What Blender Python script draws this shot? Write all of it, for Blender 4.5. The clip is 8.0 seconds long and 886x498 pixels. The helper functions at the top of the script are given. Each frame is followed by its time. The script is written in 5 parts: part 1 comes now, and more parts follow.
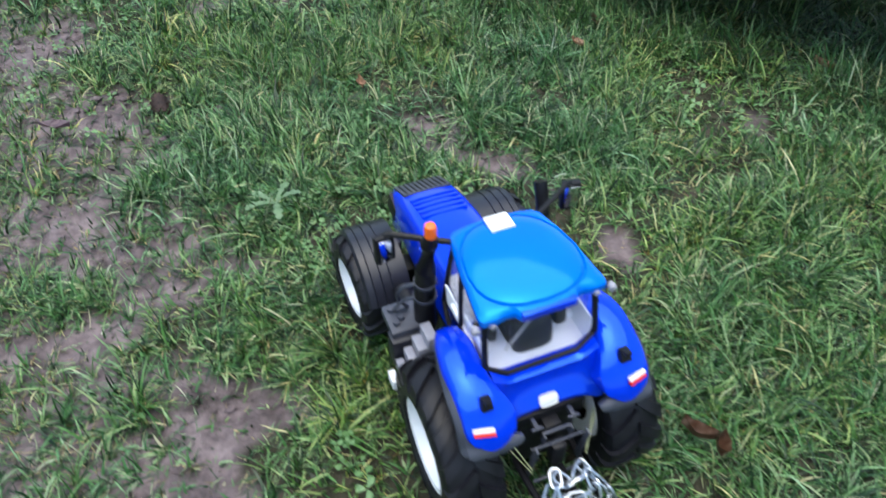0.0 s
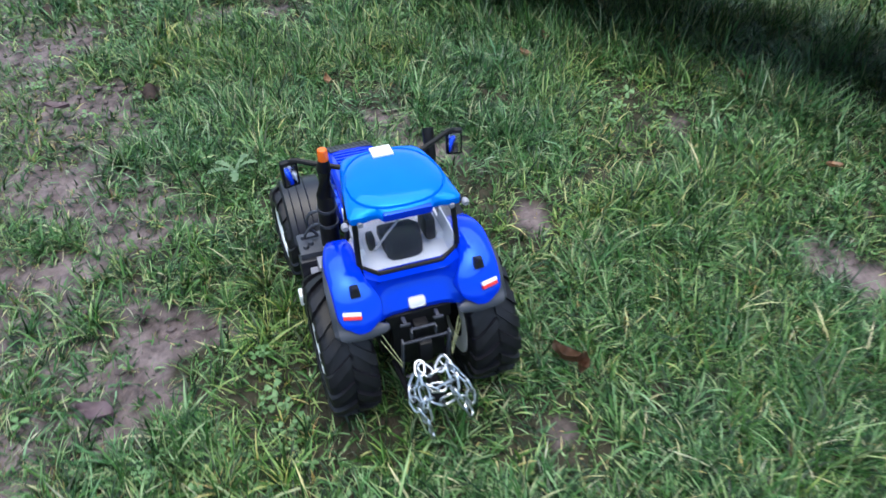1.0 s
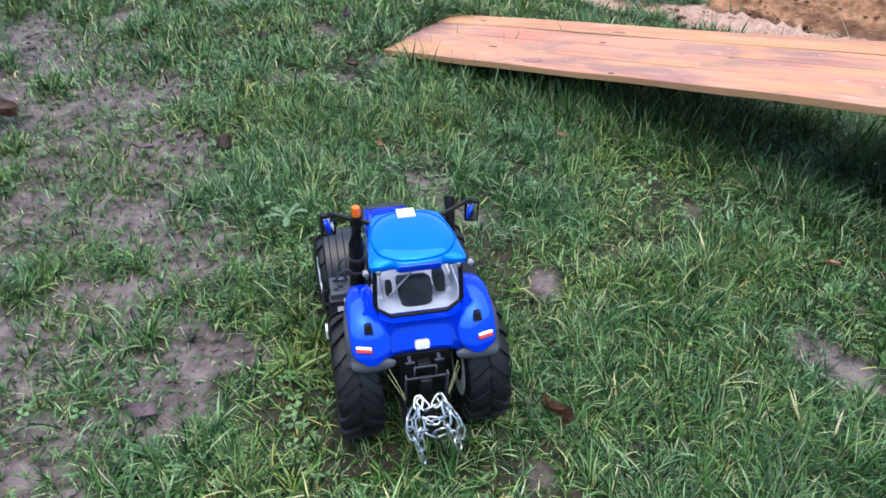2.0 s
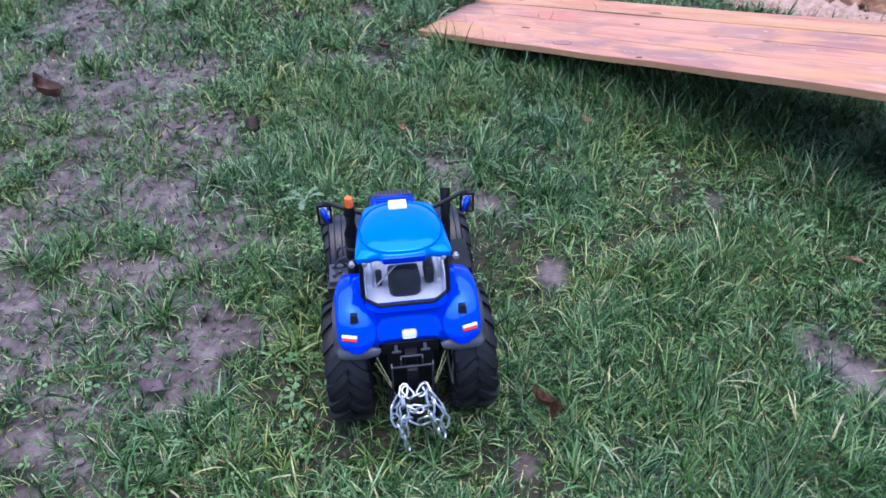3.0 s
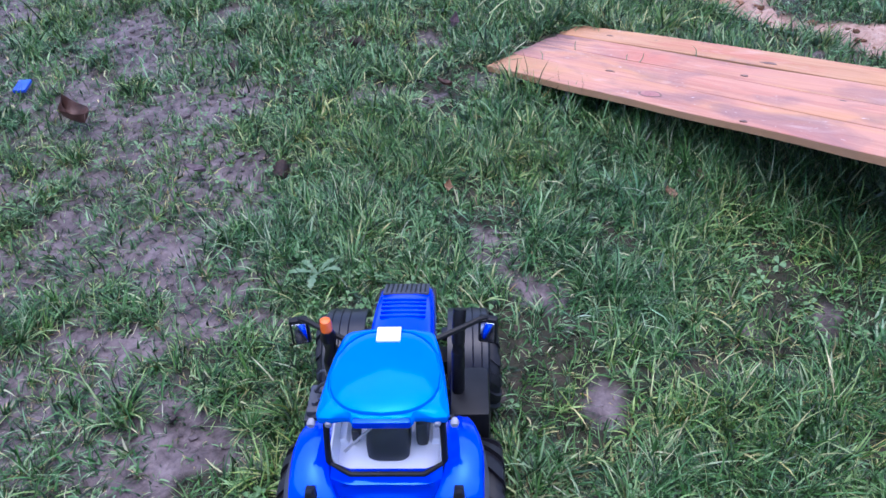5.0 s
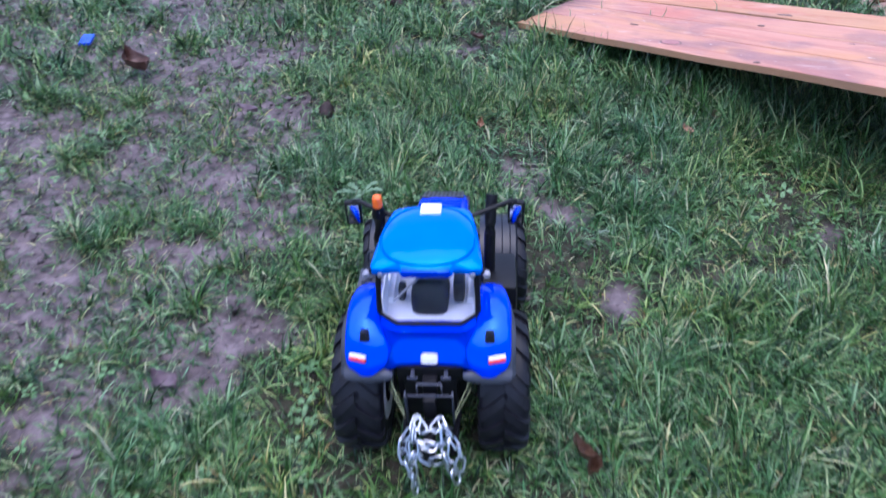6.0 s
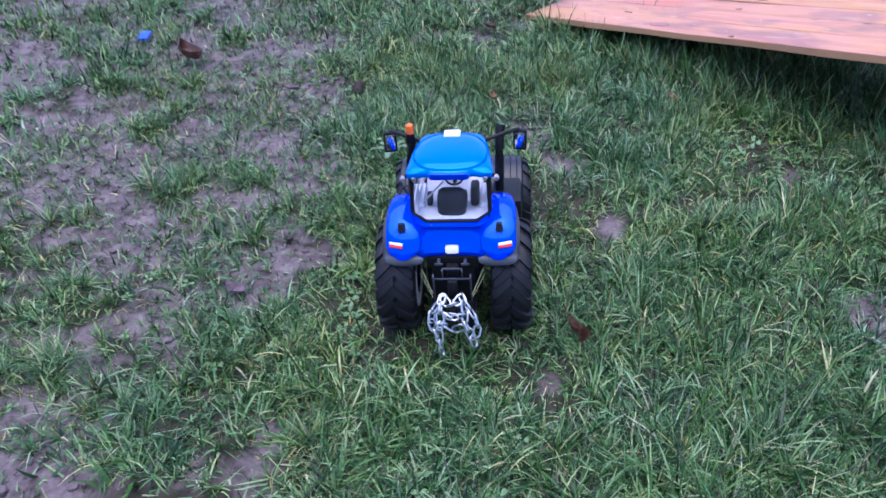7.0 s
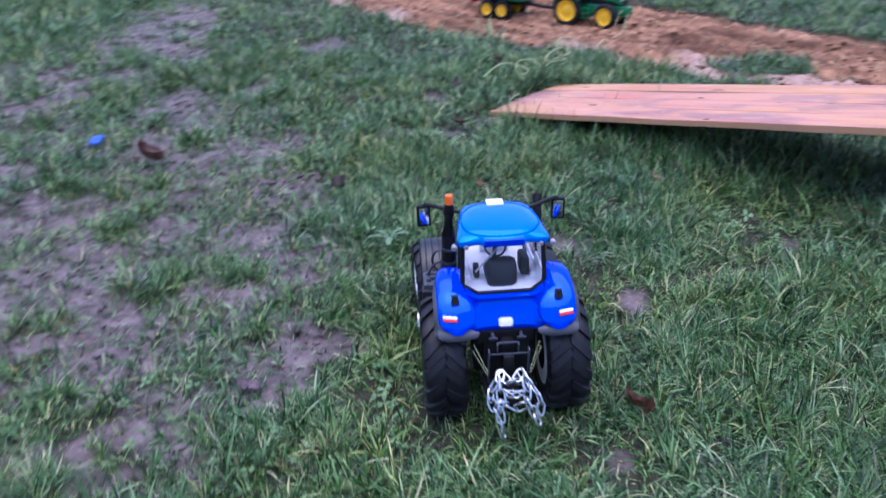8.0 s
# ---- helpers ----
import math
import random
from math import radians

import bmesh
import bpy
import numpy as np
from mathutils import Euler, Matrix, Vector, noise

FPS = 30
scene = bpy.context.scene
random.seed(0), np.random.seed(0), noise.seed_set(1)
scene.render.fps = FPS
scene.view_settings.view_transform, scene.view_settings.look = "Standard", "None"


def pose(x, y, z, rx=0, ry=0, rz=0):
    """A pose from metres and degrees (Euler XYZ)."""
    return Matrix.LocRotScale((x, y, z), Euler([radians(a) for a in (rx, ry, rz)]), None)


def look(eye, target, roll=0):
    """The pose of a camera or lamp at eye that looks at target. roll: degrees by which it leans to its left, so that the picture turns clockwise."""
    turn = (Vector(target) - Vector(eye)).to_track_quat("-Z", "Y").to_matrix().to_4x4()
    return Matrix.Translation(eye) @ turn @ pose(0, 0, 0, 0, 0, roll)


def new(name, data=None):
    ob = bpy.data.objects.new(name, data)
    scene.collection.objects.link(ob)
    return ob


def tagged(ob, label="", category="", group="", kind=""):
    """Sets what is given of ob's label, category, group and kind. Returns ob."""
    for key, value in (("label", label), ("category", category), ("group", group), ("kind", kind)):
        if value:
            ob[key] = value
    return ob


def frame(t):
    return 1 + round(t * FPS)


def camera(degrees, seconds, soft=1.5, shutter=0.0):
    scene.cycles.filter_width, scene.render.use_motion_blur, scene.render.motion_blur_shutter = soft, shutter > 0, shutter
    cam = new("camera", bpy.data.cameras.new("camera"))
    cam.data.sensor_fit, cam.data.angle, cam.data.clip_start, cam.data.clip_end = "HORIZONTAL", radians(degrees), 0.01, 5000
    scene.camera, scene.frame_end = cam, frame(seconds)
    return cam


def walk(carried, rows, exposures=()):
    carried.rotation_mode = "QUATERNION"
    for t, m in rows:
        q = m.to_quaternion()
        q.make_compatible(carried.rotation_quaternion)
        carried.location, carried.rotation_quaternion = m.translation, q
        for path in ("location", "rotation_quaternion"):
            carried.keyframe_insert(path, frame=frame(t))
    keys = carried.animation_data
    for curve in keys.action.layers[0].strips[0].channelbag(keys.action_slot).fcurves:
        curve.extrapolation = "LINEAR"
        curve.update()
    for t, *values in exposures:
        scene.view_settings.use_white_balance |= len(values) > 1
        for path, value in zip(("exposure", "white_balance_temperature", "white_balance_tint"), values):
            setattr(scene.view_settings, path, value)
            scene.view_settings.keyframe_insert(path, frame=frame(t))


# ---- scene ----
PATH = [
    (0, (0.0189, 0.7903, 0.5361), (0.1329, 1.4878, -0.1713), -1.65),
    (0.5, (0.0659, 0.7198, 0.5092), (0.1658, 1.4436, -0.1736), -1.76),
    (1, (0.1038, 0.6354, 0.5277), (0.1892, 1.3889, -0.1241), -1.30),
    (1.5, (0.1297, 0.5611, 0.5440), (0.1853, 1.3471, -0.0717), 0.58),
    (2, (0.1366, 0.5550, 0.5841), (0.1534, 1.3633, -0.0044), 1.08),
    (2.2, (0.1400, 0.5457, 0.5869), (0.1540, 1.3555, 0.0003), 0.11),
    (3.3, (0.2280, 0.5850, 0.6183), (0.1392, 1.3610, -0.0061), -0.65),
    (3.5, (0.2350, 0.6126, 0.6265), (0.1379, 1.3894, 0.0043), -0.00),
    (4, (0.2324, 0.6743, 0.6238), (0.0984, 1.4539, 0.0120), -0.65),
    (4.5, (0.2201, 0.7083, 0.5855), (0.0803, 1.4854, -0.0281), -1.50),
    (5, (0.2389, 0.7725, 0.5670), (0.0596, 1.5480, -0.0384), -1.71),
    (5.2, (0.2272, 0.7638, 0.5625), (0.0545, 1.5421, -0.0412), -2.29),
    (6.3, (0.2873, 0.5802, 0.5524), (0.0604, 1.3346, -0.0635), -3.03),
    (6.5, (0.3034, 0.5275, 0.5548), (0.0731, 1.2829, -0.0587), -3.48),
    (7, (0.3030, 0.4638, 0.5689), (0.0655, 1.2326, -0.0248), -3.99),
    (7.5, (0.2854, 0.4271, 0.5464), (0.0248, 1.2358, 0.0191), -3.17),
    (8, (0.1620, 0.4521, 0.5124), (0.0314, 1.3264, 0.0449), -2.24),
]
cam = camera(61.07, 8.0, soft=1.55, shutter=0.5)
walk(cam, [(t, look(eye, target, roll)) for t, eye, target, roll in PATH],
     exposures=[(0.0, 1.08, 6450, 3), (2.2, 1.10, 6420, 6), (3.3, 1.0, 5460, 21), (5.2, 1.0, 5460, 21), (7.0, 1.02, 5400, 24), (8.0, 0.94, 5400, 27)])

# ---- world and sun: an overcast evening sky ----
world = bpy.data.worlds.new("overcast_sky")
scene.world = world
world.use_nodes = True
wn = world.node_tree.nodes
sky = wn.new("ShaderNodeTexSky")
sky.sky_type, sky.sun_disc = "NISHITA", False
sky.sun_elevation, sky.sun_rotation = radians(88), radians(-172)
sky.air_density, sky.dust_density, sky.ozone_density = 1.2, 3.0, 2.0
wn["Background"].inputs["Strength"].default_value = 0.15
world.node_tree.links.new(sky.outputs[0], wn["Background"].inputs["Color"])
sun_data = bpy.data.lights.new("sun", "SUN")
sun_data.energy, sun_data.angle, sun_data.color = 1.45, radians(85), (1.0, 0.97, 0.93)
sun = new("sun", sun_data)
sun.matrix_world = look((0.25, 0.90, 4.0), (0.3, 1.0, 0.0))


# ---- materials ----
def material(name, colours, scale=40.0, rough=(0.4, 0.6), metal=0.0, bump=0.1, bump_scale=None, coat=0.0, spec=0.5, detail=4.0, shine=None, ior=1.5):
    """A surface whose colour and roughness wander at two scales, with fine relief."""
    m = bpy.data.materials.new(name)
    m.use_nodes = True
    n, link = m.node_tree.nodes, m.node_tree.links.new
    b = n["Principled BSDF"]
    co = n.new("ShaderNodeTexCoord")
    big, fine = n.new("ShaderNodeTexNoise"), n.new("ShaderNodeTexNoise")
    big.inputs["Scale"].default_value, big.inputs["Detail"].default_value = scale, detail
    fine.inputs["Scale"].default_value, fine.inputs["Detail"].default_value = bump_scale or scale * 6, 5.0
    for t in (big, fine):
        link(co.outputs["Object"], t.inputs["Vector"])
    ramp = n.new("ShaderNodeValToRGB")
    while len(ramp.color_ramp.elements) < len(colours):
        ramp.color_ramp.elements.new(0.5)
    for i, c in enumerate(colours):
        ramp.color_ramp.elements[i].position = 0.3 + 0.4 * i / max(1, len(colours) - 1)
        ramp.color_ramp.elements[i].color = (*c, 1)
    link(big.outputs["Fac"], ramp.inputs["Fac"])
    link(ramp.outputs["Color"], b.inputs["Base Color"])
    span = n.new("ShaderNodeMapRange")
    span.inputs["To Min"].default_value, span.inputs["To Max"].default_value = rough
    link(fine.outputs["Fac"], span.inputs["Value"])
    link(span.outputs["Result"], b.inputs["Roughness"])
    b.inputs["Metallic"].default_value = metal
    b.inputs["Coat Weight"].default_value = coat
    b.inputs["Specular IOR Level"].default_value = spec
    b.inputs["IOR"].default_value = ior
    if shine:
        b.inputs["Specular Tint"].default_value = (*shine, 1)
    if bump:
        bp = n.new("ShaderNodeBump")
        bp.inputs["Strength"].default_value, bp.inputs["Distance"].default_value = bump, 0.001
        link(fine.outputs["Fac"], bp.inputs["Height"])
        link(bp.outputs["Normal"], b.inputs["Normal"])
    return m


BLUE = material("blue_plastic", [(0.001, 0.026, 0.60), (0.002, 0.036, 0.68)], 25, (0.05, 0.12), bump=0.01, spec=1.0, shine=(0.16, 0.52, 1.0))
# the body blue again for the roof, with the sky's reflection mixed into its colour
SKYLITBLUE = material("sky_lit_blue_plastic", [(0.001, 0.112, 0.62), (0.002, 0.130, 0.68)], 25, (0.07, 0.13), bump=0.01, spec=1.0, shine=(0.08, 0.65, 1.0), ior=1.55)
BLACK = material("black_plastic", [(0.004, 0.004, 0.006), (0.009, 0.009, 0.012)], 60, (0.35, 0.55), bump=0.05, spec=0.25)
GREY = material("dark_grey_plastic", [(0.032, 0.036, 0.055), (0.05, 0.055, 0.075)], 60, (0.4, 0.55), bump=0.05)
DARKGREY = material("charcoal_plastic", [(0.009, 0.010, 0.017), (0.016, 0.017, 0.027)], 60, (0.28, 0.42), bump=0.05, spec=0.4)
RUBBER = material("tyre_rubber", [(0.006, 0.006, 0.009), (0.012, 0.012, 0.017)], 70, (0.34, 0.50), bump=0.08, spec=0.27)
WHITE = material("white_plastic", [(0.72, 0.72, 0.76), (0.82, 0.82, 0.84)], 40, (0.3, 0.45), bump=0.03)
LILAC = material("pale_cab_plastic", [(0.88, 0.88, 0.93), (0.91, 0.91, 0.95)], 40, (0.35, 0.5), bump=0.03)
SEAT = material("seat_plastic", [(0.010, 0.012, 0.022), (0.018, 0.020, 0.034)], 60, (0.45, 0.6), bump=0.08)
ORANGE = material("orange_lens", [(0.75, 0.10, 0.01), (0.85, 0.16, 0.02)], 60, (0.15, 0.25), bump=0.02)
RED = material("red_paint", [(0.60, 0.015, 0.012), (0.70, 0.03, 0.02)], 60, (0.3, 0.45), bump=0.02)
STEEL = material("zinc_steel", [(0.40, 0.43, 0.49), (0.60, 0.63, 0.68)], 200, (0.24, 0.42), metal=1.0, bump=0.08)
LENS = material("clear_lamp", [(0.45, 0.48, 0.50), (0.6, 0.62, 0.63)], 80, (0.1, 0.2), bump=0.02)
GREEN = material("green_plastic", [(0.006, 0.13, 0.045), (0.01, 0.17, 0.06)], 25, (0.2, 0.35), bump=0.03)
YELLOW = material("yellow_plastic", [(0.82, 0.46, 0.008), (0.88, 0.54, 0.015)], 40, (0.3, 0.45), bump=0.03)
CORD = material("baler_twine", [(0.30, 0.32, 0.16), (0.40, 0.41, 0.22)], 120, (0.5, 0.7), bump=0.2)
DEADLEAF = material("dead_leaf", [(0.06, 0.028, 0.022), (0.12, 0.055, 0.042), (0.20, 0.12, 0.10)], 60, (0.35, 0.6), bump=0.4)
PALELEAF = material("pale_dead_leaf", [(0.30, 0.16, 0.09), (0.42, 0.25, 0.16)], 60, (0.4, 0.6), bump=0.4)
CONE = material("fir_cone", [(0.016, 0.008, 0.007), (0.05, 0.023, 0.016)], 160, (0.5, 0.8), bump=0.4)
STEPGREY = material("pale_grey_plastic", [(0.22, 0.22, 0.27), (0.30, 0.30, 0.35)], 50, (0.4, 0.55), bump=0.04)
MAUVE = material("mauve_dead_leaf", [(0.14, 0.09, 0.11), (0.24, 0.17, 0.20)], 60, (0.4, 0.6), bump=0.3)
RUST = material("rust_brown_leaf", [(0.065, 0.030, 0.018), (0.14, 0.070, 0.042), (0.32, 0.22, 0.17)], 70, (0.3, 0.5), bump=0.5)
CLOVER = material("clover_leaf", [(0.045, 0.115, 0.035), (0.09, 0.19, 0.06), (0.14, 0.24, 0.10)], 300, (0.35, 0.5), bump=0.2)
WEED = material("weed_leaf", [(0.15, 0.26, 0.13), (0.25, 0.37, 0.22)], 80, (0.35, 0.5), bump=0.3)
BARK = material("log_bark", [(0.06, 0.035, 0.025), (0.14, 0.09, 0.065), (0.20, 0.14, 0.11)], 40, (0.7, 0.9), bump=0.9)
BLUEBIT = material("blue_foil", [(0.01, 0.05, 0.45), (0.02, 0.09, 0.55)], 80, (0.3, 0.5), bump=0.2)


def glass(name):
    m = bpy.data.materials.new(name)
    m.use_nodes = True
    n, link = m.node_tree.nodes, m.node_tree.links.new
    clear, gloss, mix, fr = n.new("ShaderNodeBsdfTransparent"), n.new("ShaderNodeBsdfGlossy"), n.new("ShaderNodeMixShader"), n.new("ShaderNodeLayerWeight")
    steep, gain = n.new("ShaderNodeMath"), n.new("ShaderNodeMath")
    clear.inputs["Color"].default_value = (0.97, 0.97, 0.99, 1)
    gloss.inputs["Roughness"].default_value = 0.06
    steep.operation, gain.operation = "POWER", "MULTIPLY_ADD"
    steep.inputs[1].default_value, gain.inputs[1].default_value, gain.inputs[2].default_value = 4.5, 0.7, 0.03
    link(fr.outputs["Facing"], steep.inputs[0])
    link(steep.outputs[0], gain.inputs[0])
    link(gain.outputs[0], mix.inputs[0])
    link(clear.outputs[0], mix.inputs[1])
    link(gloss.outputs[0], mix.inputs[2])
    link(mix.outputs[0], n["Material Output"].inputs["Surface"])
    return m


GLASS = glass("clear_cab_window")


def mirror_material():
    m = bpy.data.materials.new("mirror_foil")
    m.use_nodes = True
    b = m.node_tree.nodes["Principled BSDF"]
    b.inputs["Base Color"].default_value = (0.8, 0.82, 0.88, 1)
    b.inputs["Metallic"].default_value, b.inputs["Roughness"].default_value = 1.0, 0.12
    return m


MIRROR = mirror_material()


GREENS = [(0.0, (0.005, 0.016, 0.006)), (0.28, (0.014, 0.048, 0.016)), (0.50, (0.048, 0.130, 0.036)),
          (0.70, (0.080, 0.190, 0.068)), (0.86, (0.22, 0.34, 0.175)), (0.95, (0.28, 0.34, 0.20)), (1.0, (0.46, 0.42, 0.31))]
THATCHES = [(0.0, (0.012, 0.018, 0.008)), (0.22, (0.035, 0.050, 0.018)), (0.42, (0.085, 0.110, 0.042)), (0.58, (0.090, 0.066, 0.036)),
            (0.74, (0.25, 0.195, 0.105)), (0.90, (0.42, 0.34, 0.21)), (1.0, (0.10, 0.055, 0.036))]


def blade_material(name, stops):
    """Grass: each blade has its own tone, each tuft its own hue, from blue-green to olive."""
    m = bpy.data.materials.new(name)
    m.use_nodes = True
    n, link = m.node_tree.nodes, m.node_tree.links.new
    b = n["Principled BSDF"]
    geo = n.new("ShaderNodeNewGeometry")
    hue = n.new("ShaderNodeAttribute")
    hue.attribute_name = "hue"
    ramp = n.new("ShaderNodeValToRGB")
    while len(ramp.color_ramp.elements) < len(stops):
        ramp.color_ramp.elements.new(0.5)
    for e, (p, c) in zip(ramp.color_ramp.elements, stops):
        e.position, e.color = p, (*c, 1)
    link(geo.outputs["Random Per Island"], ramp.inputs["Fac"])
    tint = n.new("ShaderNodeValToRGB")
    tint.color_ramp.elements.new(0.5)
    for e, (p, c) in zip(tint.color_ramp.elements, ((0.15, (0.82, 0.97, 1.10)), (0.46, (0.97, 1.01, 0.88)), (0.86, (1.28, 1.13, 0.55)))):
        e.position, e.color = p, (*c, 1)
    link(hue.outputs["Fac"], tint.inputs["Fac"])
    mix = n.new("ShaderNodeMix")
    mix.data_type, mix.blend_type = "RGBA", "MULTIPLY"
    mix.inputs["Factor"].default_value = 1.0
    link(ramp.outputs["Color"], mix.inputs[6])
    link(tint.outputs["Color"], mix.inputs[7])
    link(mix.outputs[2], b.inputs["Base Color"])
    b.inputs["Roughness"].default_value = 0.33
    b.inputs["Specular IOR Level"].default_value = 0.40
    tr, add = n.new("ShaderNodeBsdfTranslucent"), n.new("ShaderNodeMixShader")
    link(mix.outputs[2], tr.inputs["Color"])
    add.inputs["Fac"].default_value = 0.12
    link(b.outputs[0], add.inputs[1])
    link(tr.outputs[0], add.inputs[2])
    link(add.outputs[0], n["Material Output"].inputs["Surface"])
    return m


def ground_material():
    """Soil under the grass, bare wet mud and sandy earth, by the sheet's two masks."""
    m = bpy.data.materials.new("soil_mud_and_sand")
    m.use_nodes = True
    n, link = m.node_tree.nodes, m.node_tree.links.new
    b = n["Principled BSDF"]
    co = n.new("ShaderNodeTexCoord")

    def noisy(scale, colours, lo=0.35, hi=0.65):
        t, r = n.new("ShaderNodeTexNoise"), n.new("ShaderNodeValToRGB")
        t.inputs["Scale"].default_value, t.inputs["Detail"].default_value, t.inputs["Roughness"].default_value = scale, 8.0, 0.65
        link(co.outputs["Object"], t.inputs["Vector"])
        while len(r.color_ramp.elements) < len(colours):
            r.color_ramp.elements.new(0.5)
        for i, c in enumerate(colours):
            r.color_ramp.elements[i].position = lo + (hi - lo) * i / (len(colours) - 1)
            r.color_ramp.elements[i].color = (*c, 1)
        link(t.outputs["Fac"], r.inputs["Fac"])
        return t, r

    soil = noisy(30, [(0.014, 0.012, 0.008), (0.028, 0.027, 0.015), (0.055, 0.042, 0.032)])
    mud = noisy(40, [(0.040, 0.030, 0.030), (0.112, 0.086, 0.089), (0.180, 0.142, 0.147)])
    sand = noisy(34, [(0.085, 0.040, 0.022), (0.205, 0.105, 0.058), (0.31, 0.178, 0.108)], 0.32, 0.68)
    # pale ridges, dark hollows along the wheel ruts: relief shading put into the colour
    turn, streak, tone = n.new("ShaderNodeMapping"), n.new("ShaderNodeTexNoise"), n.new("ShaderNodeValToRGB")
    turn.vector_type = "TEXTURE"
    turn.inputs["Rotation"].default_value = (0, 0, radians(-41))
    turn.inputs["Scale"].default_value = (6.0, 0.7, 1.0)
    streak.inputs["Scale"].default_value, streak.inputs["Detail"].default_value, streak.inputs["Distortion"].default_value = 16.0, 6.0, 0.8
    link(co.outputs["Object"], turn.inputs["Vector"])
    link(turn.outputs[0], streak.inputs["Vector"])
    tone.color_ramp.elements[0].position, tone.color_ramp.elements[0].color = 0.36, (0.50, 0.44, 0.42, 1)
    tone.color_ramp.elements[1].position, tone.color_ramp.elements[1].color = 0.62, (1.35, 1.35, 1.35, 1)
    link(streak.outputs["Fac"], tone.inputs["Fac"])
    # multiplies the sand colour by these painted ridge and hollow tones
    wet = n.new("ShaderNodeMix")
    wet.data_type, wet.blend_type = "RGBA", "MULTIPLY"
    wet.inputs["Factor"].default_value = 1.0
    link(sand[1].outputs["Color"], wet.inputs[6])
    link(tone.outputs["Color"], wet.inputs[7])
    sand_colour = wet.outputs[2]
    grit = noisy(60, [(0.26, 0.155, 0.120), (0.38, 0.25, 0.20), (0.46, 0.33, 0.28)])
    masks = []
    turf = noisy(9, [(0.016, 0.032, 0.011), (0.034, 0.066, 0.022), (0.055, 0.095, 0.034)])
    for name in ("mud", "sand", "grit", "turf"):
        a = n.new("ShaderNodeAttribute")
        a.attribute_name = name
        masks.append(a)
    last = soil[1].outputs["Color"]
    for mask, layer in zip(masks, (mud, sand, grit, turf)):
        mix = n.new("ShaderNodeMix")
        mix.data_type = "RGBA"
        link(mask.outputs["Fac"], mix.inputs["Factor"])
        link(last, mix.inputs[6])
        link(sand_colour if layer is sand else layer[1].outputs["Color"], mix.inputs[7])
        last = mix.outputs[2]
    link(last, b.inputs["Base Color"])
    rough = n.new("ShaderNodeMapRange")
    rough.inputs["To Min"].default_value, rough.inputs["To Max"].default_value = 0.85, 0.6
    b.inputs["Specular IOR Level"].default_value = 0.25
    link(masks[0].outputs["Fac"], rough.inputs["Value"])
    link(rough.outputs["Result"], b.inputs["Roughness"])
    fine = n.new("ShaderNodeTexNoise")
    fine.inputs["Scale"].default_value, fine.inputs["Detail"].default_value = 110, 8.0
    link(co.outputs["Object"], fine.inputs["Vector"])
    bp = n.new("ShaderNodeBump")
    bp.inputs["Strength"].default_value, bp.inputs["Distance"].default_value = 0.8, 0.006
    link(fine.outputs["Fac"], bp.inputs["Height"])
    link(bp.outputs["Normal"], b.inputs["Normal"])
    return m


